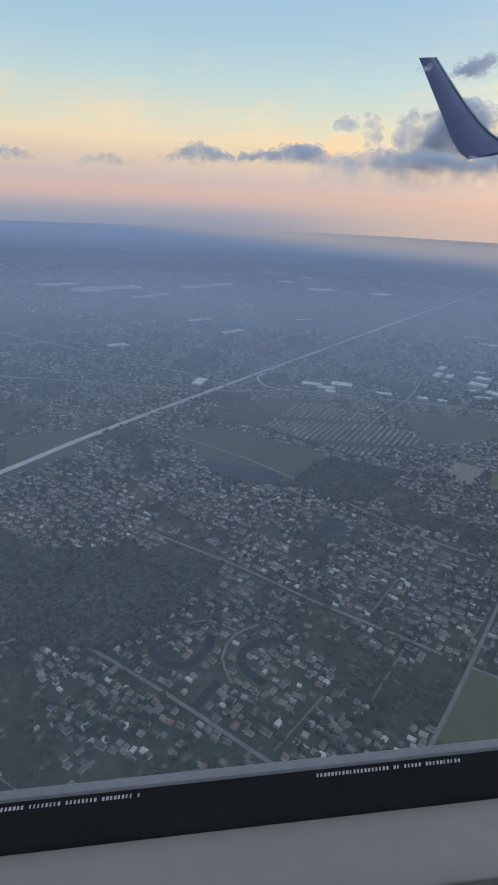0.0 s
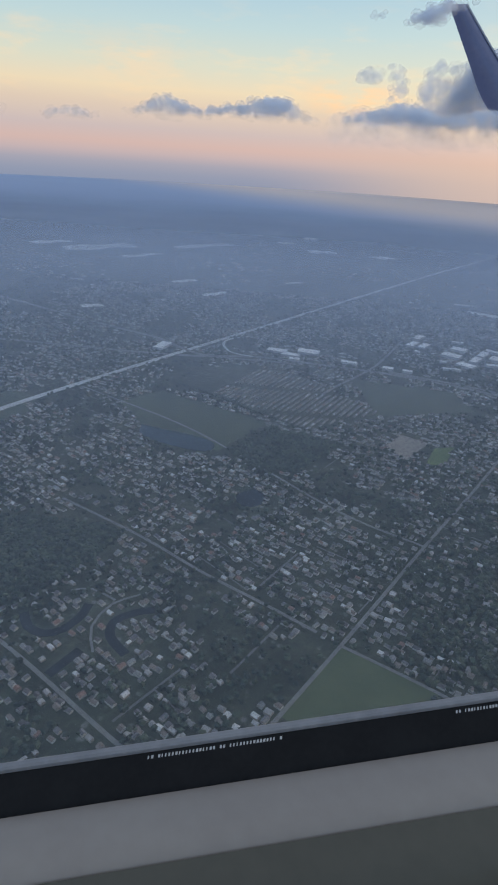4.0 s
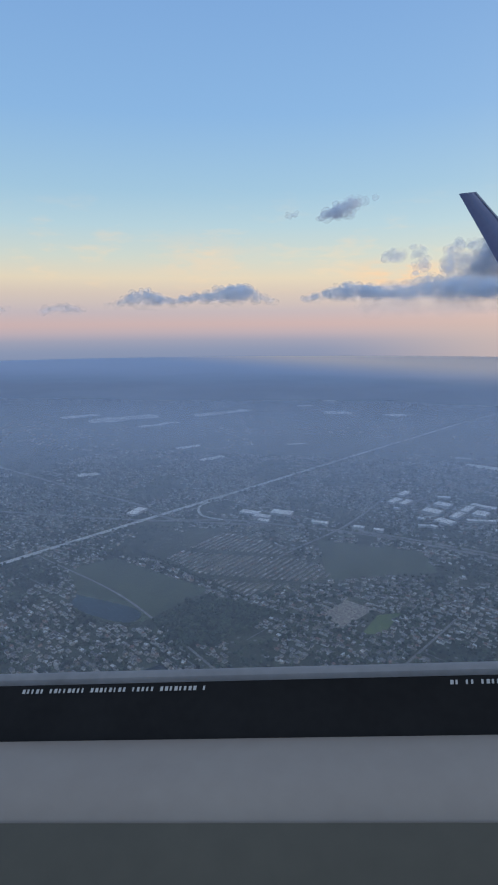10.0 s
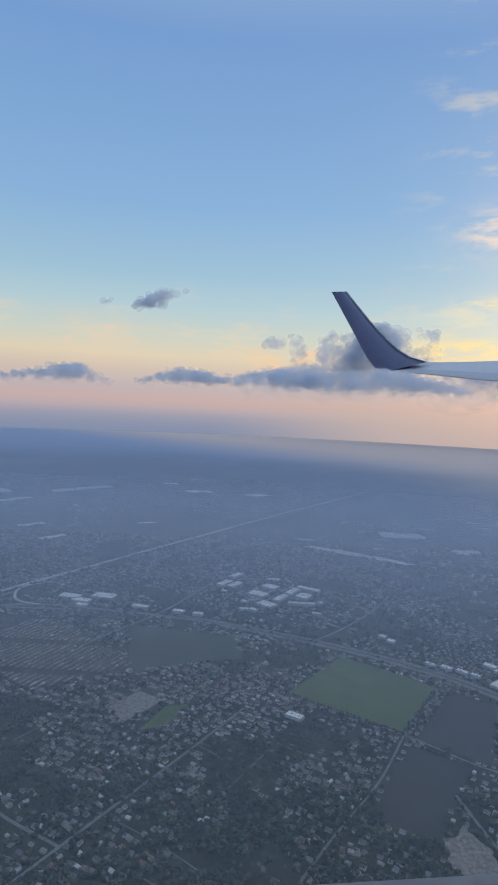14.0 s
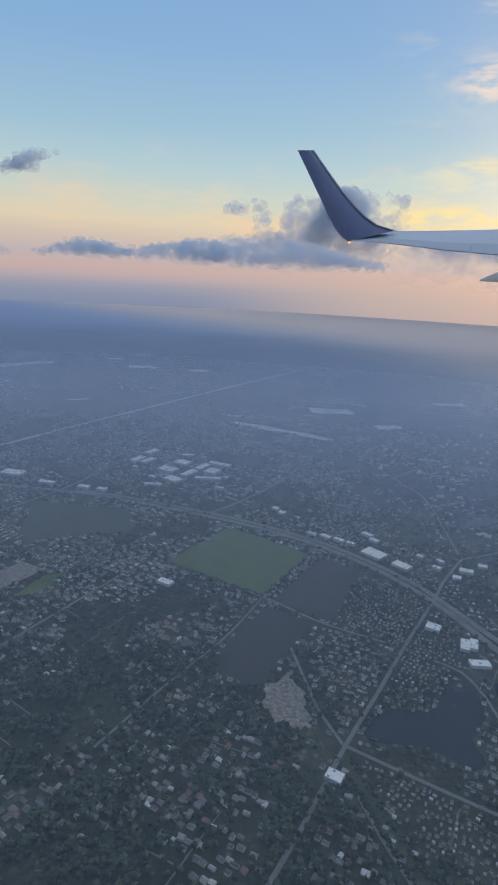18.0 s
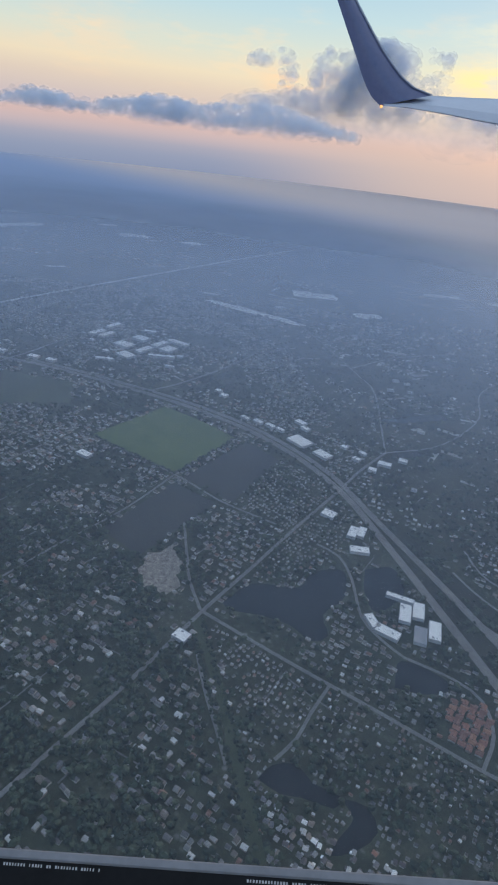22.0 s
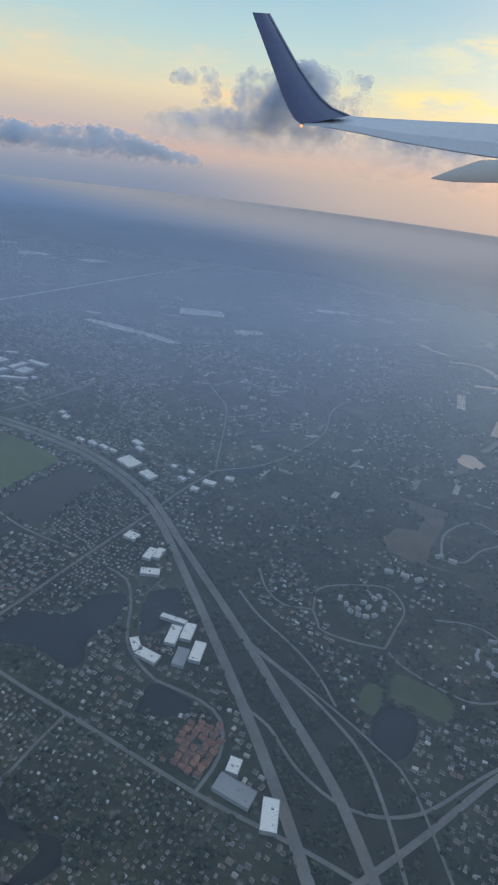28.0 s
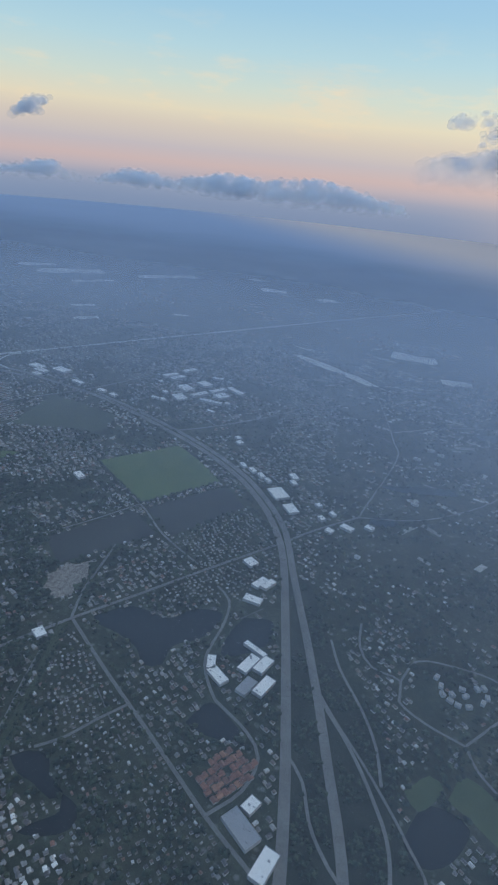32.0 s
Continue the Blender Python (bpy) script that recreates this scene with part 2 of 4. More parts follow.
HAZE_NEAR, HAZE_MID, HAZE_FAR, HAZE_SHEETS = 0.00036, 0.62, 2.3, 6
GROUND = ground_material()
CONCRETE = worn("weathered_concrete", (0.12, 0.118, 0.112), (0.21, 0.205, 0.195), 0.05)
ASPHALT = worn("grey_asphalt", (0.12, 0.12, 0.115), (0.2, 0.195, 0.18), 0.08)
LANE = worn("side_street", (0.09, 0.09, 0.085), (0.16, 0.155, 0.145), 0.1)
GRASS = worn("green_pasture", (0.06, 0.098, 0.026), (0.12, 0.155, 0.05), 0.05)
MEADOW = worn("dull_grass", (0.04, 0.055, 0.032), (0.075, 0.085, 0.05), 0.04)
ROUGH_GRASS = worn("rough_grass", (0.05, 0.07, 0.032), (0.085, 0.105, 0.05), 0.05)
SCRUB = worn("dark_scrub", (0.013, 0.019, 0.013), (0.032, 0.04, 0.027), 0.06)
PLOUGH = worn("dark_field", (0.03, 0.034, 0.034), (0.05, 0.052, 0.048), 0.03)
SOIL = worn("bare_sand", (0.05, 0.047, 0.042), (0.4, 0.35, 0.3), 0.3)
EARTH = worn("cleared_earth", (0.065, 0.056, 0.042), (0.14, 0.115, 0.085), 0.05)
PALE = worn("pale_field", (0.62, 0.6, 0.55), (0.86, 0.84, 0.78), 0.02)
MOTORWAY = worn("pale_motorway", (0.4, 0.4, 0.38), (0.52, 0.52, 0.5), 0.03)
WATER = water_material("lake_water", (0.01, 0.016, 0.02), 0.08)
# the sky's bright reflection is painted in as a peach base colour
GLOW_WATER = water_material("sky_glow_water", (0.82, 0.58, 0.41), 0.12)
SEA = water_material("bay_water", (0.02, 0.03, 0.04), 0.12)
WHITE_ROOF = worn("white_membrane", (0.76, 0.75, 0.72), (0.88, 0.87, 0.84), 0.15)
PALE_ROOF = worn("pale_shingle", (0.28, 0.28, 0.27), (0.42, 0.41, 0.39), 0.15)
GREY_ROOF = worn("grey_membrane", (0.24, 0.25, 0.27), (0.36, 0.37, 0.39), 0.15)
METAL_WALL = worn("metal_cladding", (0.3, 0.31, 0.33), (0.42, 0.43, 0.44), 0.2)
ROOF_TONES = [(0.0, (0.15, 0.15, 0.155, 1)), (0.26, (0.27, 0.265, 0.26, 1)), (0.42, (0.11, 0.1, 0.1, 1)), (0.6, (0.22, 0.18, 0.15, 1)),
              (0.76, (0.27, 0.14, 0.1, 1)), (0.82, (0.44, 0.43, 0.41, 1)), (0.93, (0.74, 0.74, 0.72, 1))]
HOUSE_ROOF = assorted("house_roofing", ROOF_TONES, island=False)
HOUSE_WALL = assorted("house_stucco", [(0.0, (0.36, 0.33, 0.29, 1)), (0.35, (0.44, 0.42, 0.38, 1)), (0.7, (0.3, 0.26, 0.22, 1))], island=False)
# roof tones dimmed and flattened, the muting of distance put into the colour
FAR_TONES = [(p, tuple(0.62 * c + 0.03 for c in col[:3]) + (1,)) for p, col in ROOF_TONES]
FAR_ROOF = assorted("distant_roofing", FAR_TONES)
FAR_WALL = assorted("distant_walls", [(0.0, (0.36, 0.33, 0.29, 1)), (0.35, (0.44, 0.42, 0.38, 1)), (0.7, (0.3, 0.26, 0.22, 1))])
CLAY_ROOF = assorted("clay_tile", [(0.0, (0.23, 0.115, 0.085, 1)), (0.5, (0.18, 0.1, 0.08, 1)), (0.8, (0.28, 0.15, 0.1, 1))], island=False)
LEAVES = assorted("dark_foliage", [(0.0, (0.02, 0.035, 0.024, 1)), (0.4, (0.034, 0.052, 0.032, 1)), (0.75, (0.056, 0.072, 0.044, 1))])
SEAL = worn("grey_rubber_lip", (0.16, 0.165, 0.18), (0.24, 0.245, 0.26), 3.0, 0.45, relief=0.05)
GASKET = worn("black_rubber", (0.006, 0.006, 0.007), (0.014, 0.014, 0.015), 4.0, 0.55, relief=0.1)
GASKET.node_tree.nodes["Principled BSDF"].inputs["Specular IOR Level"].default_value = 0.15
BEZEL = worn("cream_plastic", (0.24, 0.21, 0.19), (0.28, 0.25, 0.225), 1.5, 0.55, relief=0.04)
PANEL = worn("olive_plastic", (0.06, 0.057, 0.044), (0.08, 0.075, 0.058), 1.5, 0.6, relief=0.04)


def cloud_material(name, foot, full, grain, thick):
    """Thin vapour in ragged puffs, thinning out towards its foot: part of the light passes, the rest is scattered."""
    m, k = material(name)
    ragged = k.noise(k.place, grain, 3.0, 0.5)
    height = k.add("ShaderNodeSeparateXYZ", Vector=k.place).outputs[2]
    alpha = k.math("MULTIPLY", k.math("MULTIPLY_ADD", k.step(ragged, 0.3, 0.7), thick, thick * 0.32), k.math("MULTIPLY_ADD", k.step(height, foot, full), 0.85, 0.15))
    tone = (0.86, 0.92, 1.0, 1)
    white = k.add("ShaderNodeBsdfDiffuse", Color=tone)
    glowing = k.add("ShaderNodeBsdfTranslucent", Color=tone)
    both = k.add("ShaderNodeMixShader", Fac=0.5)
    k.put(both.inputs[1], white.outputs[0]), k.put(both.inputs[2], glowing.outputs[0])
    mixed = k.add("ShaderNodeMixShader", Fac=alpha)
    k.put(mixed.inputs[1], k.add("ShaderNodeBsdfTransparent").outputs[0]), k.put(mixed.inputs[2], both.outputs[0])
    k.put(k.out.inputs["Surface"], mixed.outputs[0])
    return m


CLOUD, FAR_CLOUD = cloud_material("cloud_vapour", 304.0, 336.0, 0.035, 0.16), cloud_material("distant_cloud_vapour", 440.0, 660.0, 0.008, 0.095)
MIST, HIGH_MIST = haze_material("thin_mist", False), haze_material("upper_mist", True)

# ---------------------------------------------------------------- plan helpers
U, V = Vector((0.866, -0.5)), Vector((0.5, 0.866))     # the town's street grid


def grid_to_plan(a, b):
    return (a * U.x + b * V.x, a * U.y + b * V.y)


def mesh_thing(name, verts, faces, mats, indices=None, smooth=False):
    me = bpy.data.meshes.new(name)
    me.from_pydata(verts, [], faces)
    for m in mats:
        me.materials.append(m)
    if indices is not None:
        me.polygons.foreach_set("material_index", indices)
    if smooth:
        me.polygons.foreach_set("use_smooth", [True] * len(me.polygons))
    me.update()
    return new(name, me)


def part(name, bm, mat, parent, label=""):
    me = bpy.data.meshes.new(name)
    bm.to_mesh(me)
    bm.free()
    me.materials.append(mat)
    ob = new(name, me)
    ob.parent = parent
    return tagged(ob, label)


def interp(x, pairs):
    return float(np.interp(x, [p[0] for p in pairs], [p[1] for p in pairs]))


def curve_points(pts, step=8.0):
    """A smooth line through the points (Catmull-Rom)."""
    P = [Vector(p) for p in pts]
    P = [P[0] * 2 - P[1]] + P + [P[-1] * 2 - P[-2]]
    out = []
    for i in range(1, len(P) - 2):
        a, b, c, d = P[i - 1:i + 3]
        k = max(2, int((c - b).length / step))
        for j in range(k):
            t = j / k
            out.append(0.5 * ((2 * b) + (c - a) * t + (2 * a - 5 * b + 4 * c - d) * t * t + (3 * b - a - 3 * c + d) * t ** 3))
    return out + [P[-2]]


ROADS = []                                              # centre lines with half widths, to keep houses off


def road(name, pts, width, mat, z=0.14, label="", category="road", thick=0.12, step=8.0):
    line = curve_points(pts, step)
    z += 0.006 * len(ROADS)                             # no two roads share a plane
    ROADS.append((np.array([(p.x, p.y) for p in line]), width / 2))
    verts, faces = [], []
    for i, p in enumerate(line):
        d = (line[min(i + 1, len(line) - 1)] - line[max(i - 1, 0)]).normalized()
        s = Vector((-d.y, d.x)) * width / 2
        for q, h in ((p + s, z), (p + s, z - thick), (p - s, z - thick), (p - s, z)):
            verts.append((q.x, q.y, h))
        if i:
            a, b = 4 * i - 4, 4 * i
            faces += [(a + 3, b + 3, b, a), (a, b, b + 1, a + 1), (a + 2, b + 2, b + 3, a + 3)]
    ob = mesh_thing(name, verts, faces, [mat])
    return tagged(ob, label or "grey paved suburban road between houses", category, kind="structure")


PATCHES = []                                            # outlines where no house stands


def patch(name, pts, mat, z, label, category, rounded=False, kind="structure", block=True):
    line = curve_points(list(pts) + [pts[0]], 6.0)[:-1] if rounded else [Vector(p) for p in pts]
    if block:
        PATCHES.append(np.array([(p.x, p.y) for p in line]))
    k = len(line)
    verts = [(p.x, p.y, z) for p in line] + [(p.x, p.y, z - 0.3) for p in line]
    faces = [tuple(range(k))] + [(i, (i + 1) % k, k + (i + 1) % k, k + i)[::-1] for i in range(k)]
    ob = mesh_thing(name, verts, faces, [mat])
    bm = bmesh.new()
    bm.from_mesh(ob.data)
    bmesh.ops.recalc_face_normals(bm, faces=bm.faces)
    bm.to_mesh(ob.data)
    bm.free()
    return tagged(ob, label, category, kind=kind)


def inside(px, py, poly):
    hit = np.zeros(px.shape, bool)
    x0, y0 = poly[-1]
    for x1, y1 in poly:
        if y0 != y1:
            cross = ((y1 > py) != (y0 > py)) & (px < (x0 - x1) * (py - y1) / (y0 - y1) + x1)
            hit ^= cross
        x0, y0 = x1, y1
    return hit


def clear_of(px, py, margin=3.0):
    ok = np.ones(px.shape, bool)
    for poly in PATCHES:
        ok &= ~inside(px, py, poly)
    for line, half in ROADS:
        for (ax, ay), (bx, by) in zip(line[:-1], line[1:]):
            near = (px > min(ax, bx) - 12) & (px < max(ax, bx) + 12) & (py > min(ay, by) - 12) & (py < max(ay, by) + 12) & ok
            if not near.any():
                continue
            qx, qy = px[near] - ax, py[near] - ay
            ex, ey = bx - ax, by - ay
            t = np.clip((qx * ex + qy * ey) / (ex * ex + ey * ey + 1e-9), 0, 1)
            d = np.hypot(qx - t * ex, qy - t * ey)
            idx = np.where(near)[0]
            ok[idx[d < half + margin]] = False
    return ok


# ---------------------------------------------------------------- land and water
k = 96
ring = [(4900 * math.cos(2 * math.pi * i / k), 4900 * math.sin(2 * math.pi * i / k)) for i in range(k)]
ground = mesh_thing("ground", [(x, y, 0) for x, y in ring], [tuple(range(k))], [GROUND])
tagged(ground, "dark flat suburban land under evening haze", "ground", kind="structure")
patch("bay", [(-1250, 4720), (-700, 4200), (-400, 3960), (-153, 3835), (112, 3332), (300, 3290), (449, 3276), (420, 2960), (465, 2694), (560, 2740), (652, 2836), (830, 2760), (1200, 2500), (1900, 2250), (3000, 2100), (4450, 2000), (3900, 2940),
              (3100, 3770), (2200, 4360), (1100, 4760)],
      SEA, 0.4, "calm bay water reflecting the pink sky", "water")
patch("green_field", [(-29, 683), (19, 654), (64, 618), (8, 523), (-44, 554), (-95, 586)], GRASS, 0.1, "bright green pasture beside the highway", "field")
patch("dark_field", [(74, 612), (114, 576), (69, 482), (17, 518)], PLOUGH, 0.08, "dark bare field beside a green pasture", "field")
patch("ploughed_field", [(9, 507), (53, 477), (-1, 388), (-39, 417)], PLOUGH, 0.08, "dark brown fallow field between lanes", "field")
patch("sand_lot", [(24, 408), (30, 392), (37, 384), (34, 368), (38, 357), (27, 344), (18, 352), (10, 350), (8, 362), (1, 370), (7, 381), (5, 393), (15, 395)], SOIL, 0.1, "bare pale sandy lot", "lot")
patch("lake", [(71, 344), (93, 369), (128, 370), (142, 391), (167, 397), (165, 365), (147, 343), (149, 322), (136, 315), (122, 328), (100, 335), (78, 337)],
      WATER, 0.09, "dark still lake among houses", "lake", True)
patch("lake", [(186, 402), (210, 408), (214, 377), (188, 352), (182, 376)], WATER, 0.09, "dark pond beside the highway", "pond", True)
patch("pond", [(190, 282), (199, 306), (227, 293), (225, 283), (209, 279)], WATER, 0.09, "small dark pond beside clay-roofed homes", "pond", True)
patch("triangular_field", [(-316, 243), (-260, 215), (-297, 185), (-332, 171), (-350, 187)], ROUGH_GRASS, 0.1, "green open field at a road fork", "field")
patch("pasture", [(-565, 588), (-525, 635), (-388, 571), (-432, 489), (-516, 523)], MEADOW, 0.1, "dull green pasture by the highway", "field")
patch("meadow", [(-751, 550), (-681, 591), (-649, 536), (-706, 452)], MEADOW, 0.1, "dull green meadow", "field")
patch("canal_strip", [(49, 325), (57, 327), (73, 286), (84, 251), (96, 214), (110, 157), (102, 155), (88, 212), (77, 251), (65, 286)], MEADOW, 0.1, "green drainage strip between housing estates", "verge")
patch("pond", [(102, 209), (110, 218), (124, 220), (132, 210), (147, 204), (143, 197), (126, 201), (114, 202)], WATER, 0.09, "dark winding pond among houses", "pond", True)
patch("pond", [(147, 203), (161, 200), (165, 187), (153, 177), (138, 173), (147, 185), (153, 193)], WATER, 0.09, "dark winding pond among houses", "pond", True)
for line in ([(-516, 237), (-508, 226), (-497, 222), (-487, 227), (-480, 240), (-479, 252)], [(-443, 214), (-456, 226), (-458, 239), (-448, 249), (-436, 254)], [(-481, 192), (-476, 202), (-470, 213)]):
    road("moat", line, 6.0, WATER, 0.09, "dark curving pond round a housing estate", "pond", 0.2, 4.0)
patch("pond", [(-524, 532), (-450, 513), (-438, 492), (-456, 484), (-512, 504)], WATER, 0.12, "long pond at the edge of a pasture", "pond", True)
patch("pond", [(-406, 407), (-386, 422), (-377, 402), (-394, 389)], WATER, 0.1, "small dark pond among houses", "pond", True)
patch("sand_lot", [(-264, 539), (-242, 573), (-214, 558), (-244, 513)], SOIL, 0.1, "bare pale lot beside houses", "lot")
patch("lawn", [(-211, 546), (-188, 555), (-205, 512), (-226, 504)], GRASS, 0.1, "open green plot beside houses", "lawn")
THICKET = [(-424, 494), (-386, 559), (-305, 533), (-350, 463), (-386, 449)]
PATCHES.append(np.array(THICKET))
patch("pond", [(353, 294), (368, 297), (383, 290), (374, 265), (358, 254), (346, 264)], WATER, 0.09, "dark pond beside lawns and the highway", "pond", True)
patch("lawn", [(341, 298), (355, 317), (365, 310), (352, 288)], ROUGH_GRASS, 0.1, "open green lawn beside a pond", "lawn", True)
patch("lawn", [(368, 304), (378, 327), (406, 313), (414, 301), (403, 286), (384, 296)], ROUGH_GRASS, 0.11, "open green lawn beside a pond", "lawn", True)
VERGE = [(222, 480), (262, 408), (300, 350), (336, 304), (344, 262), (356, 250), (372, 200), (366, 110), (262, 110), (284, 205), (258, 306), (240, 358), (216, 420), (196, 480)]
patch("highway_verge", VERGE, SCRUB, 0.07, "dark rough grass between highway lanes", "verge")
PARK = [(-290, 745), (-155, 725), (-143, 663), (-264, 618)]
patch("park_meadow", PARK, MEADOW, 0.1, "dull green grassland by the highway", "field")
WOODS = [(-720, 235), (-545, 230), (-532, 239), (-520, 249), (-499, 284), (-483, 319), (-482, 331), (-520, 353), (-650, 330)]
PATCHES.append(np.array(WOODS))
for x, y, w, d, a in [(-970, 1680, 210, 90, 0.75), (-700, 1850, 210, 60, 0.85), (-835, 1570, 70, 34, 0.8), (-800, 1625, 60, 30, 0.8), (-500, 2275, 120, 60, -0.3), (-380, 2220, 50, 70, 0.0),
                      (-455, 2060, 60, 30, 0.2), (-335, 1915, 90, 60, 0.1), (-150, 1890, 60, 60, 0.9), (-640, 1300, 60, 26, 0.9), (-555, 1195, 60, 24, 0.9), (-750, 1015, 40, 24, 0.6),
                      (-1120, 1700, 120, 50, 0.8), (-1180, 2390, 300, 60, 0.85), (-1480, 2300, 260, 60, 0.85), (525, 1535, 90, 34, 0.0), (195, 1385, 100, 64, 0.1), (655, 1500, 50, 40, -0.5), (760, 1550, 50, 30, 0.0),
                      (-430, 2620, 160, 60, 0.2), (300, 1250, 60, 40, 0.3), (60, 1180, 220, 30, -0.5)]:
    c, s = math.cos(a), math.sin(a)
    patch("pale_field", [(x + c * i * w / 2 - s * j * d / 2, y + s * i * w / 2 + c * j * d / 2) for i, j in
                          ((-1, -0.7), (-0.45, -1 + 0.3 * math.sin(x)), (0.2, -0.8), (0.95, -1), (1.1, 0.3 * math.cos(y)), (0.8 + 0.3 * math.sin(y), 0.9), (0.2, 0.65), (-0.3, 1.0), (-0.95, 0.75 + 0.3 * math.cos(x)))],
          PALE, 0.5, "pale dry field far across the land", "field")
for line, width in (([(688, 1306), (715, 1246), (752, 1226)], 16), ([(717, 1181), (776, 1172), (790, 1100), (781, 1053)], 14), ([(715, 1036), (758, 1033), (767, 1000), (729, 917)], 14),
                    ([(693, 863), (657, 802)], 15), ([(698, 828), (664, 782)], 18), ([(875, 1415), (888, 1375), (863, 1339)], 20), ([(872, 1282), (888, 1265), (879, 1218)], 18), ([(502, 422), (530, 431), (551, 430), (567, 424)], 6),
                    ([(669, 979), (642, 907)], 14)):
    road("lagoon", line, width, GLOW_WATER if width > 10 else WATER, 0.3, "curved lagoon, the wide ones painted with reflected sky glow", "lagoon", 0.3, 10.0)
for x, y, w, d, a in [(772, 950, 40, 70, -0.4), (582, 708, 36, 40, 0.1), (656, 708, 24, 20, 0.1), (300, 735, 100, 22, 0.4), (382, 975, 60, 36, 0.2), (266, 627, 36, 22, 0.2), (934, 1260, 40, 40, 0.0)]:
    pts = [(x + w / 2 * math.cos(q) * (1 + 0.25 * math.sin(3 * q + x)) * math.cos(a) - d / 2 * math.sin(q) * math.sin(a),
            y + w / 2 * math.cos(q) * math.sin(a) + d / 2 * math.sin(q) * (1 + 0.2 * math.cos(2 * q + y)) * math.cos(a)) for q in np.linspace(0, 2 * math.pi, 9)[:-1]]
    patch("lagoon", pts, GLOW_WATER if x > 500 else WATER, 0.3, "small lagoon, the eastern ones painted with reflected sky glow", "pond", True)

patch("fallow_ground", [(412, 506), (432, 530), (455, 527), (470, 554), (459, 580), (452, 598), (479, 583), (504, 569), (481, 530), (460, 498), (447, 469), (476, 457), (455, 462), (432, 472), (412, 486)], EARTH, 0.15, "brown cleared ground among distant estates", "field")
patch("fallow_ground", [(577, 733), (604, 727), (578, 699), (562, 668), (534, 662), (555, 685)], EARTH, 0.15, "brown cleared strip among distant estates", "field")
# ---------------------------------------------------------------- roads
road("highway", [(-873, 776), (-553, 776), (-427, 801), (-317, 790), (-239, 780), (-161, 756), (-104, 735), (-8, 694), (73, 645), (127, 595), (160, 552), (187, 502), (219, 416), (241, 353),
                 (257, 306), (271, 263), (286, 210), (305, 128)], 7.4, CONCRETE, 0.5, "pale concrete highway carriageway curving past fields", "highway", 0.5)
road("highway", [(-236, 789), (-157, 765), (-100, 744), (-4, 703), (78, 653), (133, 602), (168, 558), (186, 524), (201, 490), (227, 435), (243, 402), (270, 343), (292, 291), (310, 249), (322, 212), (340, 128)], 6.8, CONCRETE, 0.5, "pale concrete highway carriageway splitting away", "highway", 0.5)
road("ramp", [(250, 380), (274, 343), (300, 315), (323, 284), (339, 254), (345, 210), (346, 148)], 2.4, CONCRETE, 0.45, "narrow concrete highway ramp", "ramp", 0.4)
road("ramp", [(257, 364), (284, 334), (312, 306), (332, 284), (349, 263), (365, 236), (374, 157)], 1.8, ASPHALT, 0.4, "narrow asphalt slip road beside the highway", "ramp", 0.4)
road("ramp", [(263, 290), (279, 275), (295, 245), (324, 221), (364, 220), (413, 245), (470, 272), (588, 323)], 2.2, ASPHALT, 0.4, "asphalt road curving under the highway", "road", 0.4)
road("highway", [(-800, 300), (-712, 470), (-640, 611), (-420, 993), (-47, 1640), (237, 2130), (320, 2530), (403, 2951)], 8.0, MOTORWAY, 0.5,
     "straight pale motorway running to the bay", "highway", 0.5, 30)
road("shore_road", [(235, 2125), (394, 2186), (599, 2266)], 9.0, CONCRETE, 0.5, "pale road along the shore", "road", 0.4, 30)
road("highway", [(-1155, 1135), (-899, 1009), (-714, 911), (-590, 853), (-502, 788), (-388, 786)], 7.0, CONCRETE, 0.55, "pale highway joining the interchange", "highway", 0.5)
road("avenue", [(-46, 158), (-15, 208), (20, 265), (58, 333), (91, 387), (126, 446), (177, 528), (200, 568), (238, 622)], 3.0, CONCRETE, 0.8, "pale avenue crossing the highway", "road", 0.3)
road("avenue", [(56, 333), (116, 296), (173, 263), (232, 228), (270, 209), (305, 191), (354, 162)], 2.8, ASPHALT, 0.3, "straight asphalt avenue through houses", "road", 0.25)
road("street", [(58, 294), (67, 263), (77, 236), (84, 215)], 2.4, ASPHALT, 0.3, "street along a canal strip", "road")
road("street", [(56, 333), (44, 364), (39, 387), (29, 440)], 2.4, ASPHALT, 0.3, "street beside a sandy lot", "road")
road("street", [(-95, 586), (8, 521), (59, 481), (116, 451)], 2.4, ASPHALT, 0.3, "straight street beside fields", "road")
road("street", [(8, 521), (-27, 451), (-70, 386), (-108, 323)], 2.0, ASPHALT, 0.3, "straight street beside a fallow field", "road")
road("avenue", [(-58, 724), (-19, 767), (39, 852), (77, 928)], 4.0, ASPHALT, 0.9, "avenue bridging the highway", "road")
road("avenue", [(-668, 187), (-581, 245), (-564, 237), (-499, 200), (-436, 160), (-374, 124), (-296, 79)], 2.6, ASPHALT, 0.3, "straight pale avenue through houses", "road", 0.25)
road("avenue", [(-414, 77), (-369, 154), (-316, 243), (-248, 361), (-192, 455), (-137, 551)], 2.5, ASPHALT, 0.3, "straight pale avenue past a field", "road", 0.25)
road("street", [(-316, 243), (-260, 215), (-187, 173)], 2.4, ASPHALT, 0.3, "street beside a green field", "road")
road("street", [(-248, 361), (-313, 398), (-407, 481), (-488, 546), (-623, 623)], 2.6, ASPHALT, 0.3, "straight street through houses", "road")
road("street", [(201, 309), (232, 294), (247, 278), (246, 252), (232, 228)], 2.4, CONCRETE, 0.3, "curved street round a pond", "road")
road("street", [(201, 309), (188, 323), (176, 345), (173, 388), (165, 416), (147, 430)], 2.4, ASPHALT, 0.3, "curving street beside a lake", "road")
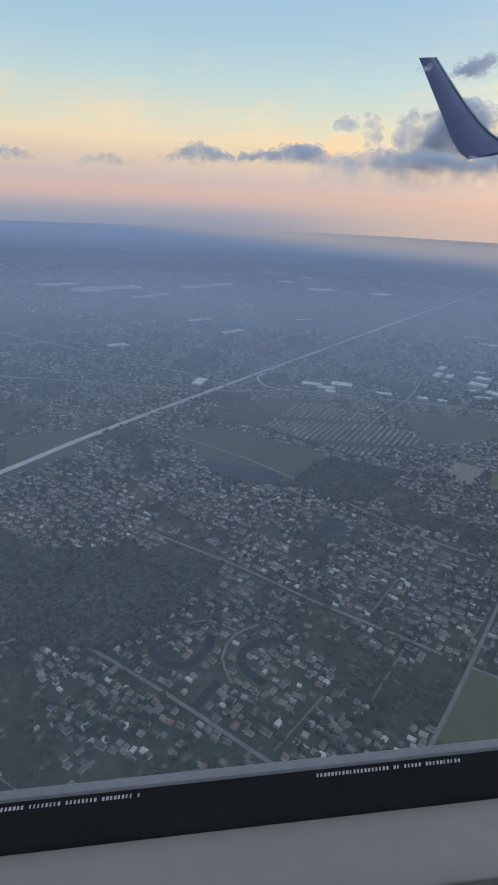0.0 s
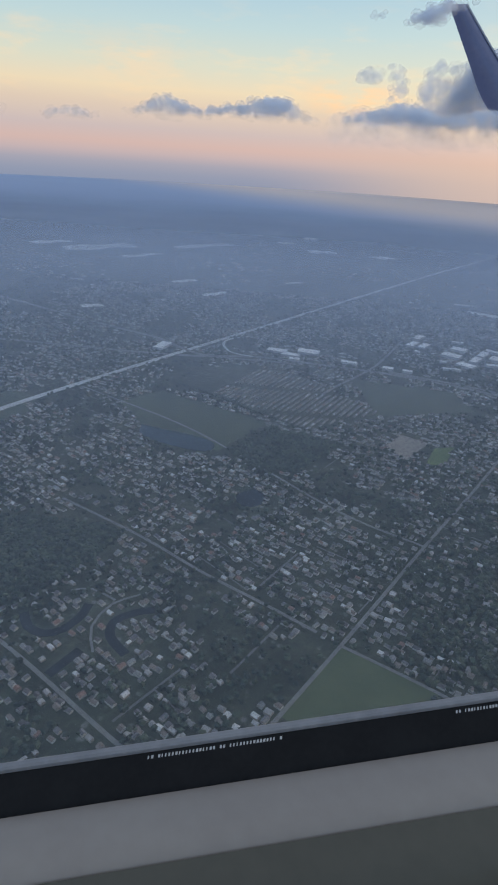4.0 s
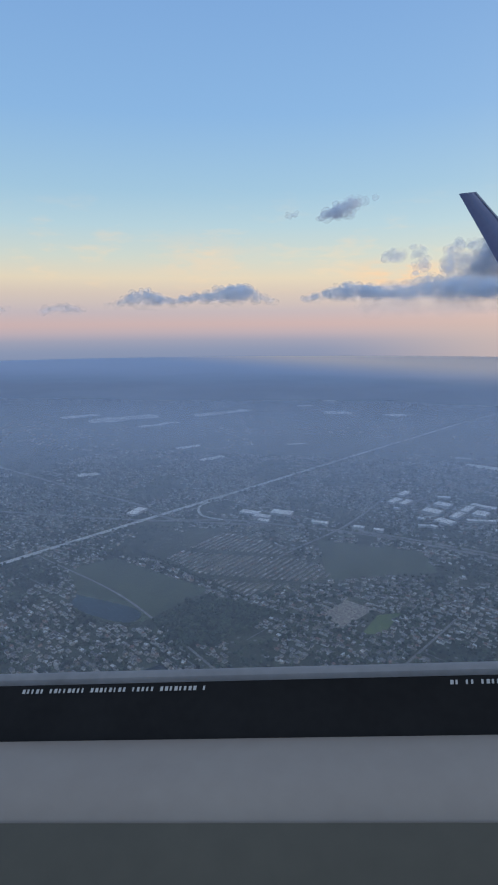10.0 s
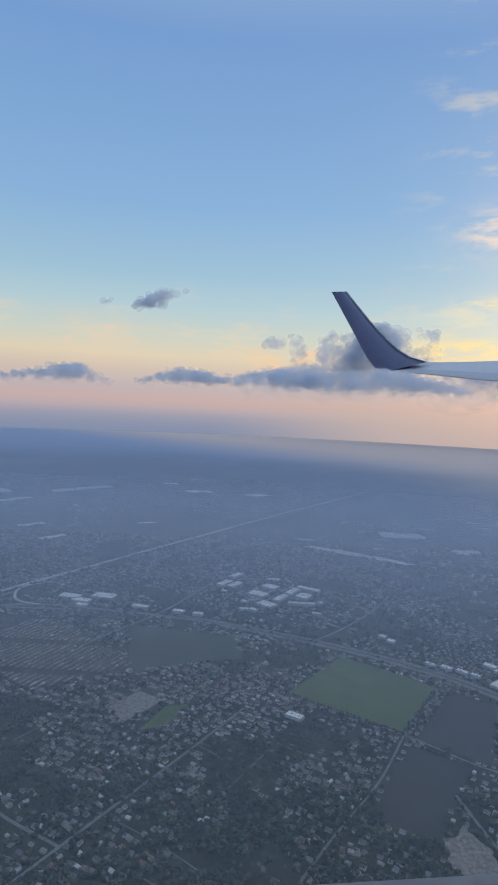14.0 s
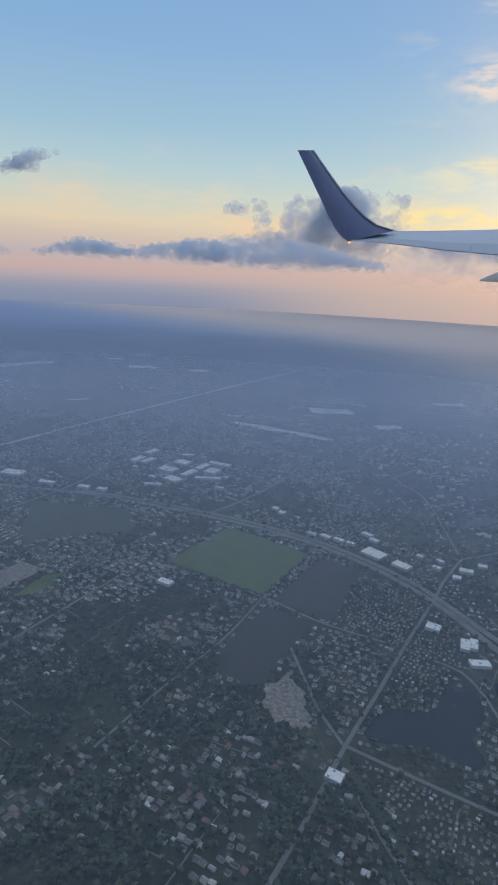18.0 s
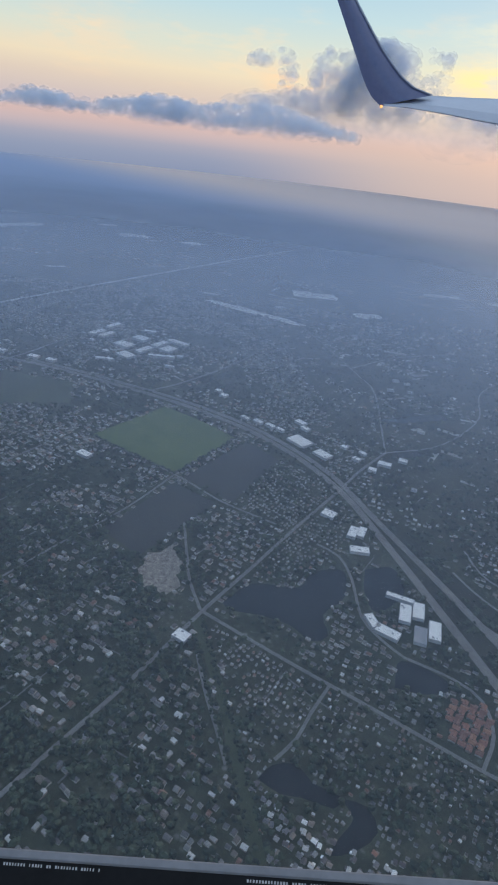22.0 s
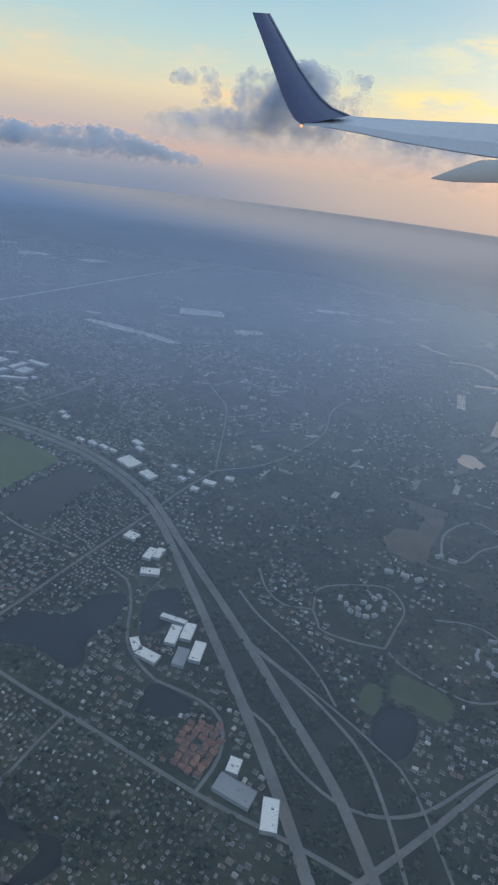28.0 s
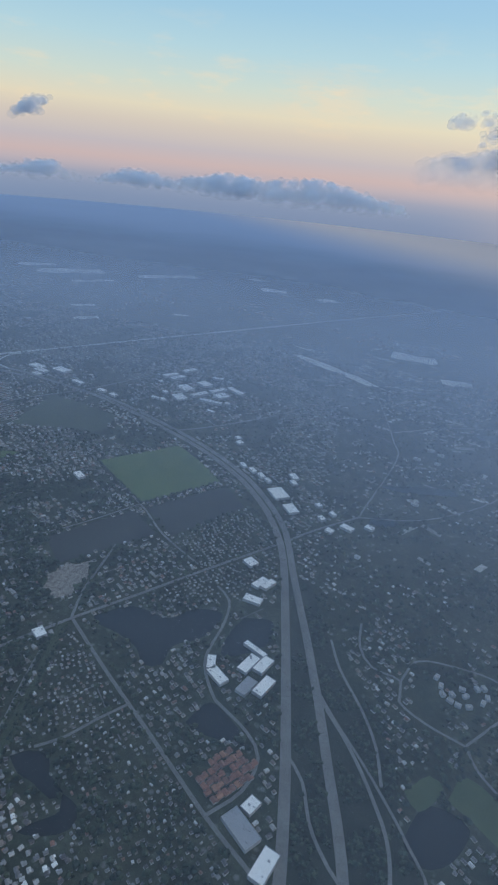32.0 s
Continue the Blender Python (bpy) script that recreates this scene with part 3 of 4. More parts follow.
road("street", [(111, 221), (124, 236), (133, 254), (147, 278)], 2.2, ASPHALT, 0.3, "curved street through houses", "road")
road("street", [(262, 411), (277, 382), (303, 348), (318, 322), (327, 294)], 2.2, ASPHALT, 0.3, "curving street along the highway", "road")
road("street", [(281, 444), (286, 415), (300, 396), (324, 392), (326, 371), (347, 359), (376, 352)], 2.2, ASPHALT, 0.3, "curving estate street", "road")
road("ring_street", [(324, 392), (333, 420), (360, 428), (397, 427), (405, 400), (392, 377), (376, 352)], 2.0, ASPHALT, 0.3, "ring street of a housing estate", "road")
road("ring_street", [(378, 349), (385, 335), (407, 316), (428, 304), (454, 307), (477, 328), (483, 358), (463, 384), (429, 389)], 2.0, ASPHALT, 0.3, "winding street of a housing estate", "road")
road("ring_street", [(464, 478), (484, 525), (525, 552), (544, 534), (541, 513), (512, 497), (486, 475), (464, 478)], 2.4, ASPHALT, 0.3, "ring street of a distant estate", "road")
road("ring_street", [(581, 599), (571, 559), (577, 532), (608, 565), (621, 606), (600, 620), (581, 599)], 2.6, CONCRETE, 0.3, "ring street of a distant estate", "road")
road("street", [(640, 620), (613, 565), (586, 513), (558, 473), (540, 430)], 2.6, ASPHALT, 0.3, "winding street between estates", "road")
road("highway", [(600, 335), (506, 290), (462, 267), (419, 243), (360, 205), (300, 170)], 4.0, CONCRETE, 0.45, "pale road passing under the highway", "road", 0.3)
road("street", [(796, 1041), (753, 938), (708, 860), (661, 792), (613, 741)], 8.0, ASPHALT, 0.4, "dark road between lagoons", "road")
road("street", [(-545, 372), (-468, 332), (-412, 297), (-366, 272), (-331, 252)], 2.6, ASPHALT, 0.3, "straight street through houses", "road")
road("street", [(-372, 288), (-346, 333)], 1.5, LANE, 0.3, "short street of houses", "road")
road("street", [(-436, 168), (-407, 211)], 1.5, LANE, 0.3, "short street of houses", "road")
road("street", [(-380, 210), (-355, 254)], 1.5, LANE, 0.3, "short street of houses", "road")
road("estate_street", [(-462, 212), (-470, 232), (-464, 254), (-445, 269)], 1.7, ASPHALT, 0.3, "curved estate street", "road")
road("estate_street", [(-495, 262), (-482, 266), (-463, 258)], 1.7, ASPHALT, 0.3, "curved estate street", "road")
road("loop_ramp", [(-445, 905), (-475, 880), (-482, 850), (-465, 812), (-430, 800)], 4.0, MOTORWAY, 0.5, "curved ramp of the interchange", "ramp")
road("avenue", [(-330, 672), (-303, 720), (-252, 810), (-198, 957)], 4.0, CONCRETE, 0.9, "avenue crossing the highway", "road")
road("canal_road", [(231, 909), (325, 993), (476, 1057), (634, 1075), (742, 1059), (917, 1013)], 3.0, ASPHALT, 0.4, "pale road far across the suburbs", "road", 0.3, 16)
road("avenue", [(238, 622), (311, 659), (385, 752), (420, 856), (497, 946), (598, 1041)], 2.0, ASPHALT, 0.4, "curving avenue far across the suburbs", "road", 0.3, 16)
road("avenue", [(135, 1192), (150, 1136), (198, 998), (237, 873), (252, 810), (238, 622)], 2.2, ASPHALT, 0.4, "pale avenue far across the suburbs", "road", 0.3, 16)


# ---------------------------------------------------------------- commercial buildings
def flat_building(name, x, y, w, d, h, turn, roof, label, units=3):
    ob = new(name)
    ob.matrix_world = pose(x, y, 0, 0, 0, turn)
    bm = bmesh.new()
    bmesh.ops.create_cube(bm, size=1.0, matrix=Matrix.Translation((0, 0, h / 2)) @ Matrix.Diagonal((w, d, h, 1)))
    bmesh.ops.bevel(bm, geom=[e for e in bm.edges if abs(e.verts[0].co.z - e.verts[1].co.z) > 0.1], offset=0.15, segments=1, affect="EDGES")
    part("wall", bm, METAL_WALL, ob)
    bm = bmesh.new()
    bmesh.ops.create_cube(bm, size=1.0, matrix=Matrix.Translation((0, 0, h + 0.06)) @ Matrix.Diagonal((w - 0.5, d - 0.5, 0.12, 1)))
    part("roof", bm, roof, ob)
    bm = bmesh.new()
    for sx, sy, lx, ly in ((0, 1, w + 0.1, 0.25), (0, -1, w + 0.1, 0.25), (1, 0, 0.25, d - 0.4), (-1, 0, 0.25, d - 0.4)):
        bmesh.ops.create_cube(bm, size=1.0, matrix=Matrix.Translation((sx * (w / 2 - 0.08), sy * (d / 2 - 0.08), h + 0.2)) @ Matrix.Diagonal((lx, ly, 0.5, 1)))
    part("parapet", bm, METAL_WALL, ob)
    rng = random.Random(int(abs(x * 13 + y * 7)))
    for _ in range(units):
        bm = bmesh.new()
        s = rng.uniform(0.6, 1.2)
        bmesh.ops.create_cube(bm, size=1.0, matrix=Matrix.Translation((rng.uniform(-0.38, 0.38) * w, rng.uniform(-0.38, 0.38) * d, h + 0.12 + s * 0.3)) @ Matrix.Diagonal((s * 1.6, s, s * 0.6, 1)))
        bmesh.ops.bevel(bm, geom=bm.edges[:], offset=0.06, segments=1, affect="EDGES")
        part("roof_unit", bm, GREY_ROOF, ob)
    m = max(w, d) * 0.5 + 3
    c, s = math.cos(radians(turn)), math.sin(radians(turn))
    PATCHES.append(np.array([(x + c * i * (w / 2 + 3) - s * j * (d / 2 + 3), y + s * i * (w / 2 + 3) + c * j * (d / 2 + 3)) for i, j in ((-1, -1), (1, -1), (1, 1), (-1, 1))]))
    return tagged(ob, label, "warehouse", "warehouses")


WH = "large flat white-roofed warehouse near the highway"
for x, y, w, d, a in [(-167, 984, 12, 34, -30), (-183, 939, 13, 36, -30), (-166, 933, 12, 34, -30), (-110, 931, 24, 22, -30), (-129, 893, 28, 24, -30), (-95, 879, 12, 38, -30), (-76, 913, 12, 38, -30), (-50, 930, 38, 14, -30), (-60, 893, 20, 28, -30),
                      (-116, 847, 26, 22, -38), (-65, 858, 40, 10, 2), (-104, 974, 20, 10, 0), (-181, 899, 9, 8, -30), (-148, 823, 14, 8, 0), (-134, 823, 12, 9, -40), (-148, 856, 10, 9, -30), (-38, 867, 8, 8, 0), (-46, 820, 14, 6, -10)]:
    flat_building("warehouse", x, y, w, d * 0.85, 3.2 if w * d > 200 else 2.6, a, WHITE_ROOF, "large flat white-roofed warehouse in an industrial park", 4 if w * d > 200 else 1)
for x, y, w, d in [(-568, 810, 16, 34), (-398, 837, 30, 16), (-377, 822, 26, 14), (-351, 845, 32, 20), (-371, 803, 16, 10), (-236, 799, 16, 10), (-209, 793, 14, 9), (-291, 810, 24, 10)]:
    flat_building("warehouse", x, y, w, d, 3.0, -12, WHITE_ROOF, WH, 3)
for x, y, w, d, a in [(138, 625, 26, 19, -46), (163, 598, 20, 13, -46), (72, 673, 12, 6, -42), (88, 666, 13, 7, -42), (103, 658, 13, 7, -42), (115, 650, 11, 6, -42), (141, 677, 15, 9, -46),
                      (146, 661, 12, 7, -46), (40, 736, 10, 9, -35), (32, 750, 9, 8, -35), (161, 478, 13, 11, -30), (181, 452, 8, 17, -20), (189, 453, 7, 16, -20), (184, 426, 17, 9, -2),
                      (210, 352, 9, 20, -14), (221, 356, 9, 18, -14), (229, 336, 9, 20, -14), (209, 369, 22, 5, -20), (193, 330, 18, 9, -30), (183, 340, 7, 14, 20), (255, 245, 8, 11, -20),
                      (232, 591, 15, 9, -20), (216, 575, 9, 8, -20), (255, 604, 10, 8, -20), (201, 596, 9, 7, -40), (210, 612, 9, 6, -40), (190, 623, 8, 7, -40)]:
    flat_building("store", x, y, w, d, 2.6, a, WHITE_ROOF, "flat white-roofed store beside the highway", 2)
flat_building("store", 217, 330, 9, 17, 2.6, -14, GREY_ROOF, "flat grey-roofed store among white ones", 2)
flat_building("store", 255, 229, 24, 12, 3.0, -30, GREY_ROOF, "long grey-roofed warehouse by the avenue", 3)
flat_building("store", 275, 215, 10, 20, 3.0, -10, WHITE_ROOF, "white-roofed hall beside the highway", 2)
flat_building("store", 46, 305, 11, 9, 2.6, -30, WHITE_ROOF, "white-roofed hall by the avenue junction", 2)
flat_building("store", -89, 540, 16, 9, 2.6, -30, WHITE_ROOF, "white-roofed shed beside a pasture", 2)
for x, y in [(470, 366), (469, 356), (452, 353), (449, 347), (457, 340), (458, 331), (462, 321), (476, 353), (475, 344), (474, 339)]:
    flat_building("apartment_block", x, y, 6.5, 2.4, 2.4, math.degrees(math.atan2(y - 344, x - 466)) + 90, PALE_ROOF, "low pale-roofed apartment block in a ring", 0)

for x, y in [(350, 409), (354, 401), (356, 393), (362, 389), (368, 387), (376, 389), (386, 398), (389, 405), (386, 414), (381, 411), (370, 405), (373, 399), (363, 396)]:
    flat_building("apartment_block", x, y, 5, 3.4, 2.2, math.degrees(math.atan2(y - 402, x - 370)) + 90, PALE_ROOF, "small pale-roofed apartment block in a ring", 0)
flat_building("store", 499, 321, 12, 10, 3.0, -20, WHITE_ROOF, "square white-roofed hall among trees", 2)
for x, y, w in [(278, 826, 10), (293, 868, 10), (308, 859, 9), (307, 825, 8), (294, 689, 9), (255, 541, 6), (404, 451, 8), (418, 446, 8), (430, 441, 8), (463, 481, 8), (474, 474, 8)]:
    flat_building("store", x, y, w, w * 0.6, 2.6, (x * 29) % 60 - 30, PALE_ROOF, "pale-roofed building in the far suburbs", 0)


# ---------------------------------------------------------------- houses
def house_parts(w, d, h, wing):
    """A gabled house: walls, roof with eaves, and a lower wing with its own roof."""
    ob = new("house")
    for tag, (bw, bd, bh, ox, oy) in {"": (w, d, h, 0, 0), "garage_": (w * 0.42, d * 0.62, h * 0.8, w * 0.3 * wing, d * 0.62)}.items():
        r = bd * 0.24
        bm = bmesh.new()
        v = [bm.verts.new((ox + sx * bw / 2, oy + sy * bd / 2, z)) for z in (0, bh) for sx, sy in ((-1, -1), (1, -1), (1, 1), (-1, 1))]
        a, b = bm.verts.new((ox - bw / 2, oy, bh + r)), bm.verts.new((ox + bw / 2, oy, bh + r))
        for f in ((0, 1, 5, 4), (2, 3, 7, 6)):
            bm.faces.new([v[i] for i in f])
        bm.faces.new([v[1], v[2], v[6], b, v[5]])
        bm.faces.new([v[3], v[0], v[4], a, v[7]])
        part(tag + "wall", bm, HOUSE_WALL, ob)
        bm = bmesh.new()
        e, t = 0.3, 0.12
        pts = [(-bd / 2 - e, bh - e * 0.45), (0, bh + r), (bd / 2 + e, bh - e * 0.45)]
        vs = [[bm.verts.new((ox + sx * (bw / 2 + e), oy + y, z + q)) for y, z in pts] for sx in (-1, 1) for q in (t, 0)]
        for i in (0, 1):
            bm.faces.new([vs[0][i], vs[2][i], vs[2][i + 1], vs[0][i + 1]])
            bm.faces.new([vs[1][i], vs[1][i + 1], vs[3][i + 1], vs[3][i]])
            bm.faces.new([vs[0][i], vs[0][i + 1], vs[1][i + 1], vs[1][i]])
            bm.faces.new([vs[2][i + 1], vs[2][i], vs[3][i], vs[3][i + 1]])
        for i in (0, 2):
            bm.faces.new([vs[0][i], vs[1][i], vs[3][i], vs[2][i]])
        bmesh.ops.recalc_face_normals(bm, faces=bm.faces)
        part(tag + "roof", bm, HOUSE_ROOF, ob)
    return tagged(ob, "small gabled suburban house with an attached garage", "house", "suburban houses")


def plots(rng):
    """House places along streets on the town's grid: plan x, y, and turn in degrees."""
    rows = []
    for row, b in enumerate(np.arange(-500, 1500, 7.0)):
        if row % 2 == 0:
            b = b + 1.5
        a = np.cumsum(rng.choice([4.0, 5.0, 6.4, 10.0], 430, p=[0.3, 0.35, 0.2, 0.15])) - 1300
        a = a + rng.uniform(-1.2, 1.2, a.size)
        bb = b + rng.normal(0, 1.3, a.size) + 7.0 * np.sin(a * 0.021 + b * 0.013)
        x, y = a * U.x + bb * V.x, a * U.y + bb * V.y
        keep = (x > -950) & (x < 800) & (y > 70) & (y < 1250)
        rows.append(np.stack([x, y, np.full(x.shape, -30.0) + rng.choice([0, 0, 90, 180], x.size) + rng.uniform(-8, 8, x.size)], 1)[keep])
    return np.concatenate(rows)


rng = np.random.default_rng(7)
P = plots(rng)
PATCHES.append(np.array([(-521, 673), (-461, 760), (-392, 764), (-253, 626), (-345, 558)]))
CLOSE = [np.array(z) for z in ([(60, 330), (118, 298), (205, 248), (232, 228), (255, 214), (236, 140), (112, 140), (100, 214), (84, 262)],
                                [(78, 352), (100, 386), (150, 408), (180, 420), (184, 470), (168, 500), (124, 440)],
                                [(76, 606), (118, 574), (176, 528), (122, 447), (71, 488)])]
PATCHES.append(np.array([(210, 240), (225, 280), (252, 278), (252, 254), (236, 234)]))
P = P[clear_of(P[:, 0], P[:, 1], 2.4)]
D = []
for b in np.arange(120, 640, 5.2):
    for a in np.cumsum(rng.choice([3.2, 3.8, 5.0], 130)) - 250:
        bb = b + rng.normal(0, 0.7) + 5.0 * math.sin(a * 0.045 + b * 0.02) + 2.0 * math.sin(a * 0.13)
        D.append((a * U.x + bb * V.x, a * U.y + bb * V.y, -30.0 + rng.choice([0, 90]) + rng.uniform(-14, 14)))
D = np.array(D)
D = D[np.any([inside(D[:, 0], D[:, 1], z) for z in CLOSE], axis=0)]
D = D[clear_of(D[:, 0], D[:, 1], 1.6)]
D = D[rng.random(len(D)) < 0.8]
for z in CLOSE:
    P = P[~inside(P[:, 0], P[:, 1], z)]
# gaps: wooded yards, open land, thinner towards the distance
thin = np.array([noise.noise((x * 0.011, y * 0.011, 2.0)) + 0.35 * noise.noise((x * 0.05, y * 0.05, 5.0)) for x, y, _ in P])
east = (P[:, 0] > 60) & (P[:, 1] < 700)                      # close-built estates by the highway
west = (P[:, 0] > -230) & (P[:, 0] <= 50) & (P[:, 1] < 430)   # large wooded plots
beyond = (P[:, 0] > 262 - 0.2 * (P[:, 1] - 300)) & (P[:, 1] > 285)   # loose estates past the highway
block = inside(P[:, 0], P[:, 1], np.array([(272, 408), (298, 376), (315, 343), (333, 305), (357, 336), (336, 356), (330, 440), (300, 480)]))
share = np.where(east, 0.95, np.where(west, 0.6, np.where(P[:, 1] < 650, 0.86, 0.6)))
share = np.where(block, 0.95, np.where(beyond, 0.3, share))
P = P[(thin > np.where(block, -1.0, np.where(beyond, 0.02, np.where(east, -0.4, -0.2)))) & (rng.random(len(P)) < share)]
near = (P[:, 1] < 330) & (P[:, 1] > 105) & (P[:, 0] > -560) & (P[:, 0] < 330)
order = np.argsort(np.where(near, P[:, 1] + np.abs(rng.normal(0, 60, len(P))), 9e9))
near_idx, far_idx = order[:160], order[160:]
SMALL = [house_parts(2.5, 2.0, 1.2, 1), house_parts(2.3, 1.8, 1.1, -1)]

PROTOTYPES = [house_parts(w, d, h, s) for w, d, h, s in ((3.2, 2.3, 1.2, 1), (2.9, 2.2, 1.1, -1), (3.7, 2.6, 1.2, -1), (2.8, 2.4, 1.1, 1), (3.4, 2.3, 1.6, 1))]
for i, j in enumerate(near_idx):
    x, y, turn = P[j]
    m = pose(x, y, 0, 0, 0, turn)
    if i < len(PROTOTYPES):
        PROTOTYPES[i].matrix_basis = m
    else:
        copy_thing(PROTOTYPES[i % len(PROTOTYPES)], m)


def far_houses(name, pts, label, size=(4.0, 3.0, 1.4)):
    verts, faces, idx = [], [], []
    for x, y, turn in pts:
        grow = 0.8 if x > 60 and y < 700 else 1.0
        w, d, h = (s * grow * rng.uniform(0.75, 1.25) for s in size)
        c, s = math.cos(radians(turn)), math.sin(radians(turn))
        o = len(verts)
        r = d * 0.25
        for lx, ly, z in ((-w / 2, -d / 2, 0), (w / 2, -d / 2, 0), (w / 2, d / 2, 0), (-w / 2, d / 2, 0), (-w / 2, -d / 2, h), (w / 2, -d / 2, h), (w / 2, d / 2, h), (-w / 2, d / 2, h),
                          (-w / 2, 0, h + r), (w / 2, 0, h + r)):
            verts.append((x + c * lx - s * ly, y + s * lx + c * ly, z))
        faces += [(o, o + 1, o + 5, o + 4), (o + 2, o + 3, o + 7, o + 6), (o + 1, o + 2, o + 6, o + 9, o + 5), (o + 3, o, o + 4, o + 8, o + 7),
                  (o + 4, o + 5, o + 9, o + 8), (o + 6, o + 7, o + 8, o + 9)]
        idx += [0, 0, 0, 0, 1, 1]
    return tagged(mesh_thing(name, verts, faces, [FAR_WALL, FAR_ROOF], idx), label, "houses", kind="stuff")


near_close = D[:, 1] < 245
extra = D[near_close][:140]
for i, (x, y, turn) in enumerate(extra):
    copy_thing(SMALL[i % 2], pose(x, y, 0, 0, 0, turn)) if i > 1 else None
    if i < 2:
        SMALL[i].matrix_basis = pose(x, y, 0, 0, 0, turn)
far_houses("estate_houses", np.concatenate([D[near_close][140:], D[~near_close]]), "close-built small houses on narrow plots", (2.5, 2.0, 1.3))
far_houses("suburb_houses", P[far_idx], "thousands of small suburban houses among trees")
Q = np.stack([rng.uniform(-2200, 2000, 6000), rng.uniform(1000, 2700, 6000), rng.choice([-30, 60], 6000)], 1)
Q = Q[clear_of(Q[:, 0], Q[:, 1], 4.0)]
Q = Q[np.array([noise.noise((x * 0.004, y * 0.004, 9.0)) for x, y, _ in Q]) > -0.05]
far_houses("distant_buildings", Q, "pale distant buildings scattered through the haze", (8, 5.5, 2.2))

# rows of mobile homes on slanting lanes
M = []
for a in np.arange(-560, -200, 8.0):
    for b in np.arange(200, 720, 4.4):
        if b % 74 < 62:
            M.append((a + rng.uniform(-0.4, 0.4), b))
M = np.array(M)
mx, my = M[:, 0] + M[:, 1] * 0.45 - 150, M[:, 1] + 90
keep = inside(mx, my, np.array([(-516, 680), (-461, 755), (-392, 760), (-262, 632), (-345, 562)]))
far_houses("mobile_homes", np.stack([mx[keep], my[keep], np.full(keep.sum(), 66.0)], 1), "rows of pale mobile homes on slanting lanes", (4.4, 2.6, 1.1))

# clay-roofed estate by the pond
clay = np.array([(213, 246), (227, 276), (248, 275), (248, 256), (234, 238)])
estate = []
for a in np.arange(60, 90, 5.6):
    for b in np.arange(300, 380, 4.6):
        x, y = grid_to_plan(a + rng.uniform(-0.5, 0.5), b + rng.uniform(-0.5, 0.5))
        if inside(np.array([x]), np.array([y]), clay)[0] and math.hypot(x - 233, y - 259) > 4:
            estate.append((x, y))
first = None
for i, (x, y) in enumerate(estate):
    turn = -30 + 90 * (i % 2)
    if first is None:
        first = house_parts(4.2, 3.0, 1.6, 1)
        for ch in first.children:
            if "roof" in ch.name:
                ch.data.materials[0] = CLAY_ROOF
        tagged(first, "clay-tiled house in a ring estate", "house", "clay-roofed houses")
        first.matrix_basis = pose(x, y, 0, 0, 0, turn)
    else:
        copy_thing(first, pose(x, y, 0, 0, 0, turn))

# ---------------------------------------------------------------- trees
phi = (1 + 5 ** 0.5) / 2
ICO = np.array([(-1, phi, 0), (1, phi, 0), (-1, -phi, 0), (1, -phi, 0), (0, -1, phi), (0, 1, phi), (0, -1, -phi), (0, 1, -phi), (phi, 0, -1), (phi, 0, 1), (-phi, 0, -1), (-phi, 0, 1)]) / 1.9
ICO_F = np.array([(0, 11, 5), (0, 5, 1), (0, 1, 7), (0, 7, 10), (0, 10, 11), (1, 5, 9), (5, 11, 4), (11, 10, 2), (10, 7, 6), (7, 1, 8), (3, 9, 4), (3, 4, 2), (3, 2, 6), (3, 6, 8), (3, 8, 9),
                  (4, 9, 5), (2, 4, 11), (6, 2, 10), (8, 6, 7), (9, 8, 1)])


def canopy(name, xy, lo, hi, label):
    """Tree crowns, each of a few uneven clumps."""
    count = len(xy) * 2
    base = np.repeat(xy, 2, axis=0) + rng.normal(0, 0.8, (count, 2))
    size = rng.uniform(lo, hi, count)
    v = ICO[None] * (1 + rng.uniform(-0.35, 0.35, (count, 12, 1))) * size[:, None, None]
    v[:, :, 2] *= 0.8
    v[:, :, :2] += base[:, None]
    v[:, :, 2] += (size * 0.75)[:, None]
    f = ICO_F[None] + (np.arange(count) * 12)[:, None, None]
    me = bpy.data.meshes.new(name)
    me.from_pydata(v.reshape(-1, 3).tolist(), [], f.reshape(-1, 3).tolist())
    me.materials.append(LEAVES)
    return tagged(new(name, me), label, "trees", kind="stuff")


T = np.stack([rng.uniform(-950, 800, 48000), 70 + 1180 * rng.random(48000) ** 1.25], 1)
T = T[clear_of(T[:, 0], T[:, 1], 1.0)]
T = T[np.array([noise.noise((x * 0.02, y * 0.02, 12.0)) + 0.4 * noise.noise((x * 0.09, y * 0.09, 3.0)) for x, y in T]) > -0.12]
canopy("suburb_trees", T[:29000], 0.9, 2.3, "dark leafy trees between the houses")
W = np.stack([rng.uniform(-270, 55, 15000), rng.uniform(70, 440, 15000)], 1)
W = W[clear_of(W[:, 0], W[:, 1], 0.6)]
W = W[np.array([noise.noise((x * 0.03, y * 0.03, 40.0)) for x, y in W]) > -0.02]
canopy("yard_trees", W[:5000], 1.0, 2.3, "dark trees crowding large house plots")
W = np.stack([rng.uniform(-690, -480, 9000), rng.uniform(225, 340, 9000)], 1)
W = W[inside(W[:, 0], W[:, 1], np.array(WOODS))]
canopy("wood", W[:3500], 1.2, 2.4, "dense dark wood beside an avenue")
W = np.stack([rng.uniform(-430, -300, 3000), rng.uniform(440, 565, 3000)], 1)
canopy("thicket", W[inside(W[:, 0], W[:, 1], np.array(THICKET))][:900], 1.2, 2.2, "dark thicket with sandy tracks")
W = np.stack([rng.uniform(196, 372, 9000), rng.uniform(110, 480, 9000)], 1)
W = W[inside(W[:, 0], W[:, 1], np.array(VERGE))]
held = PATCHES[:]
PATCHES.clear()
W = W[clear_of(W[:, 0], W[:, 1], 1.2)]
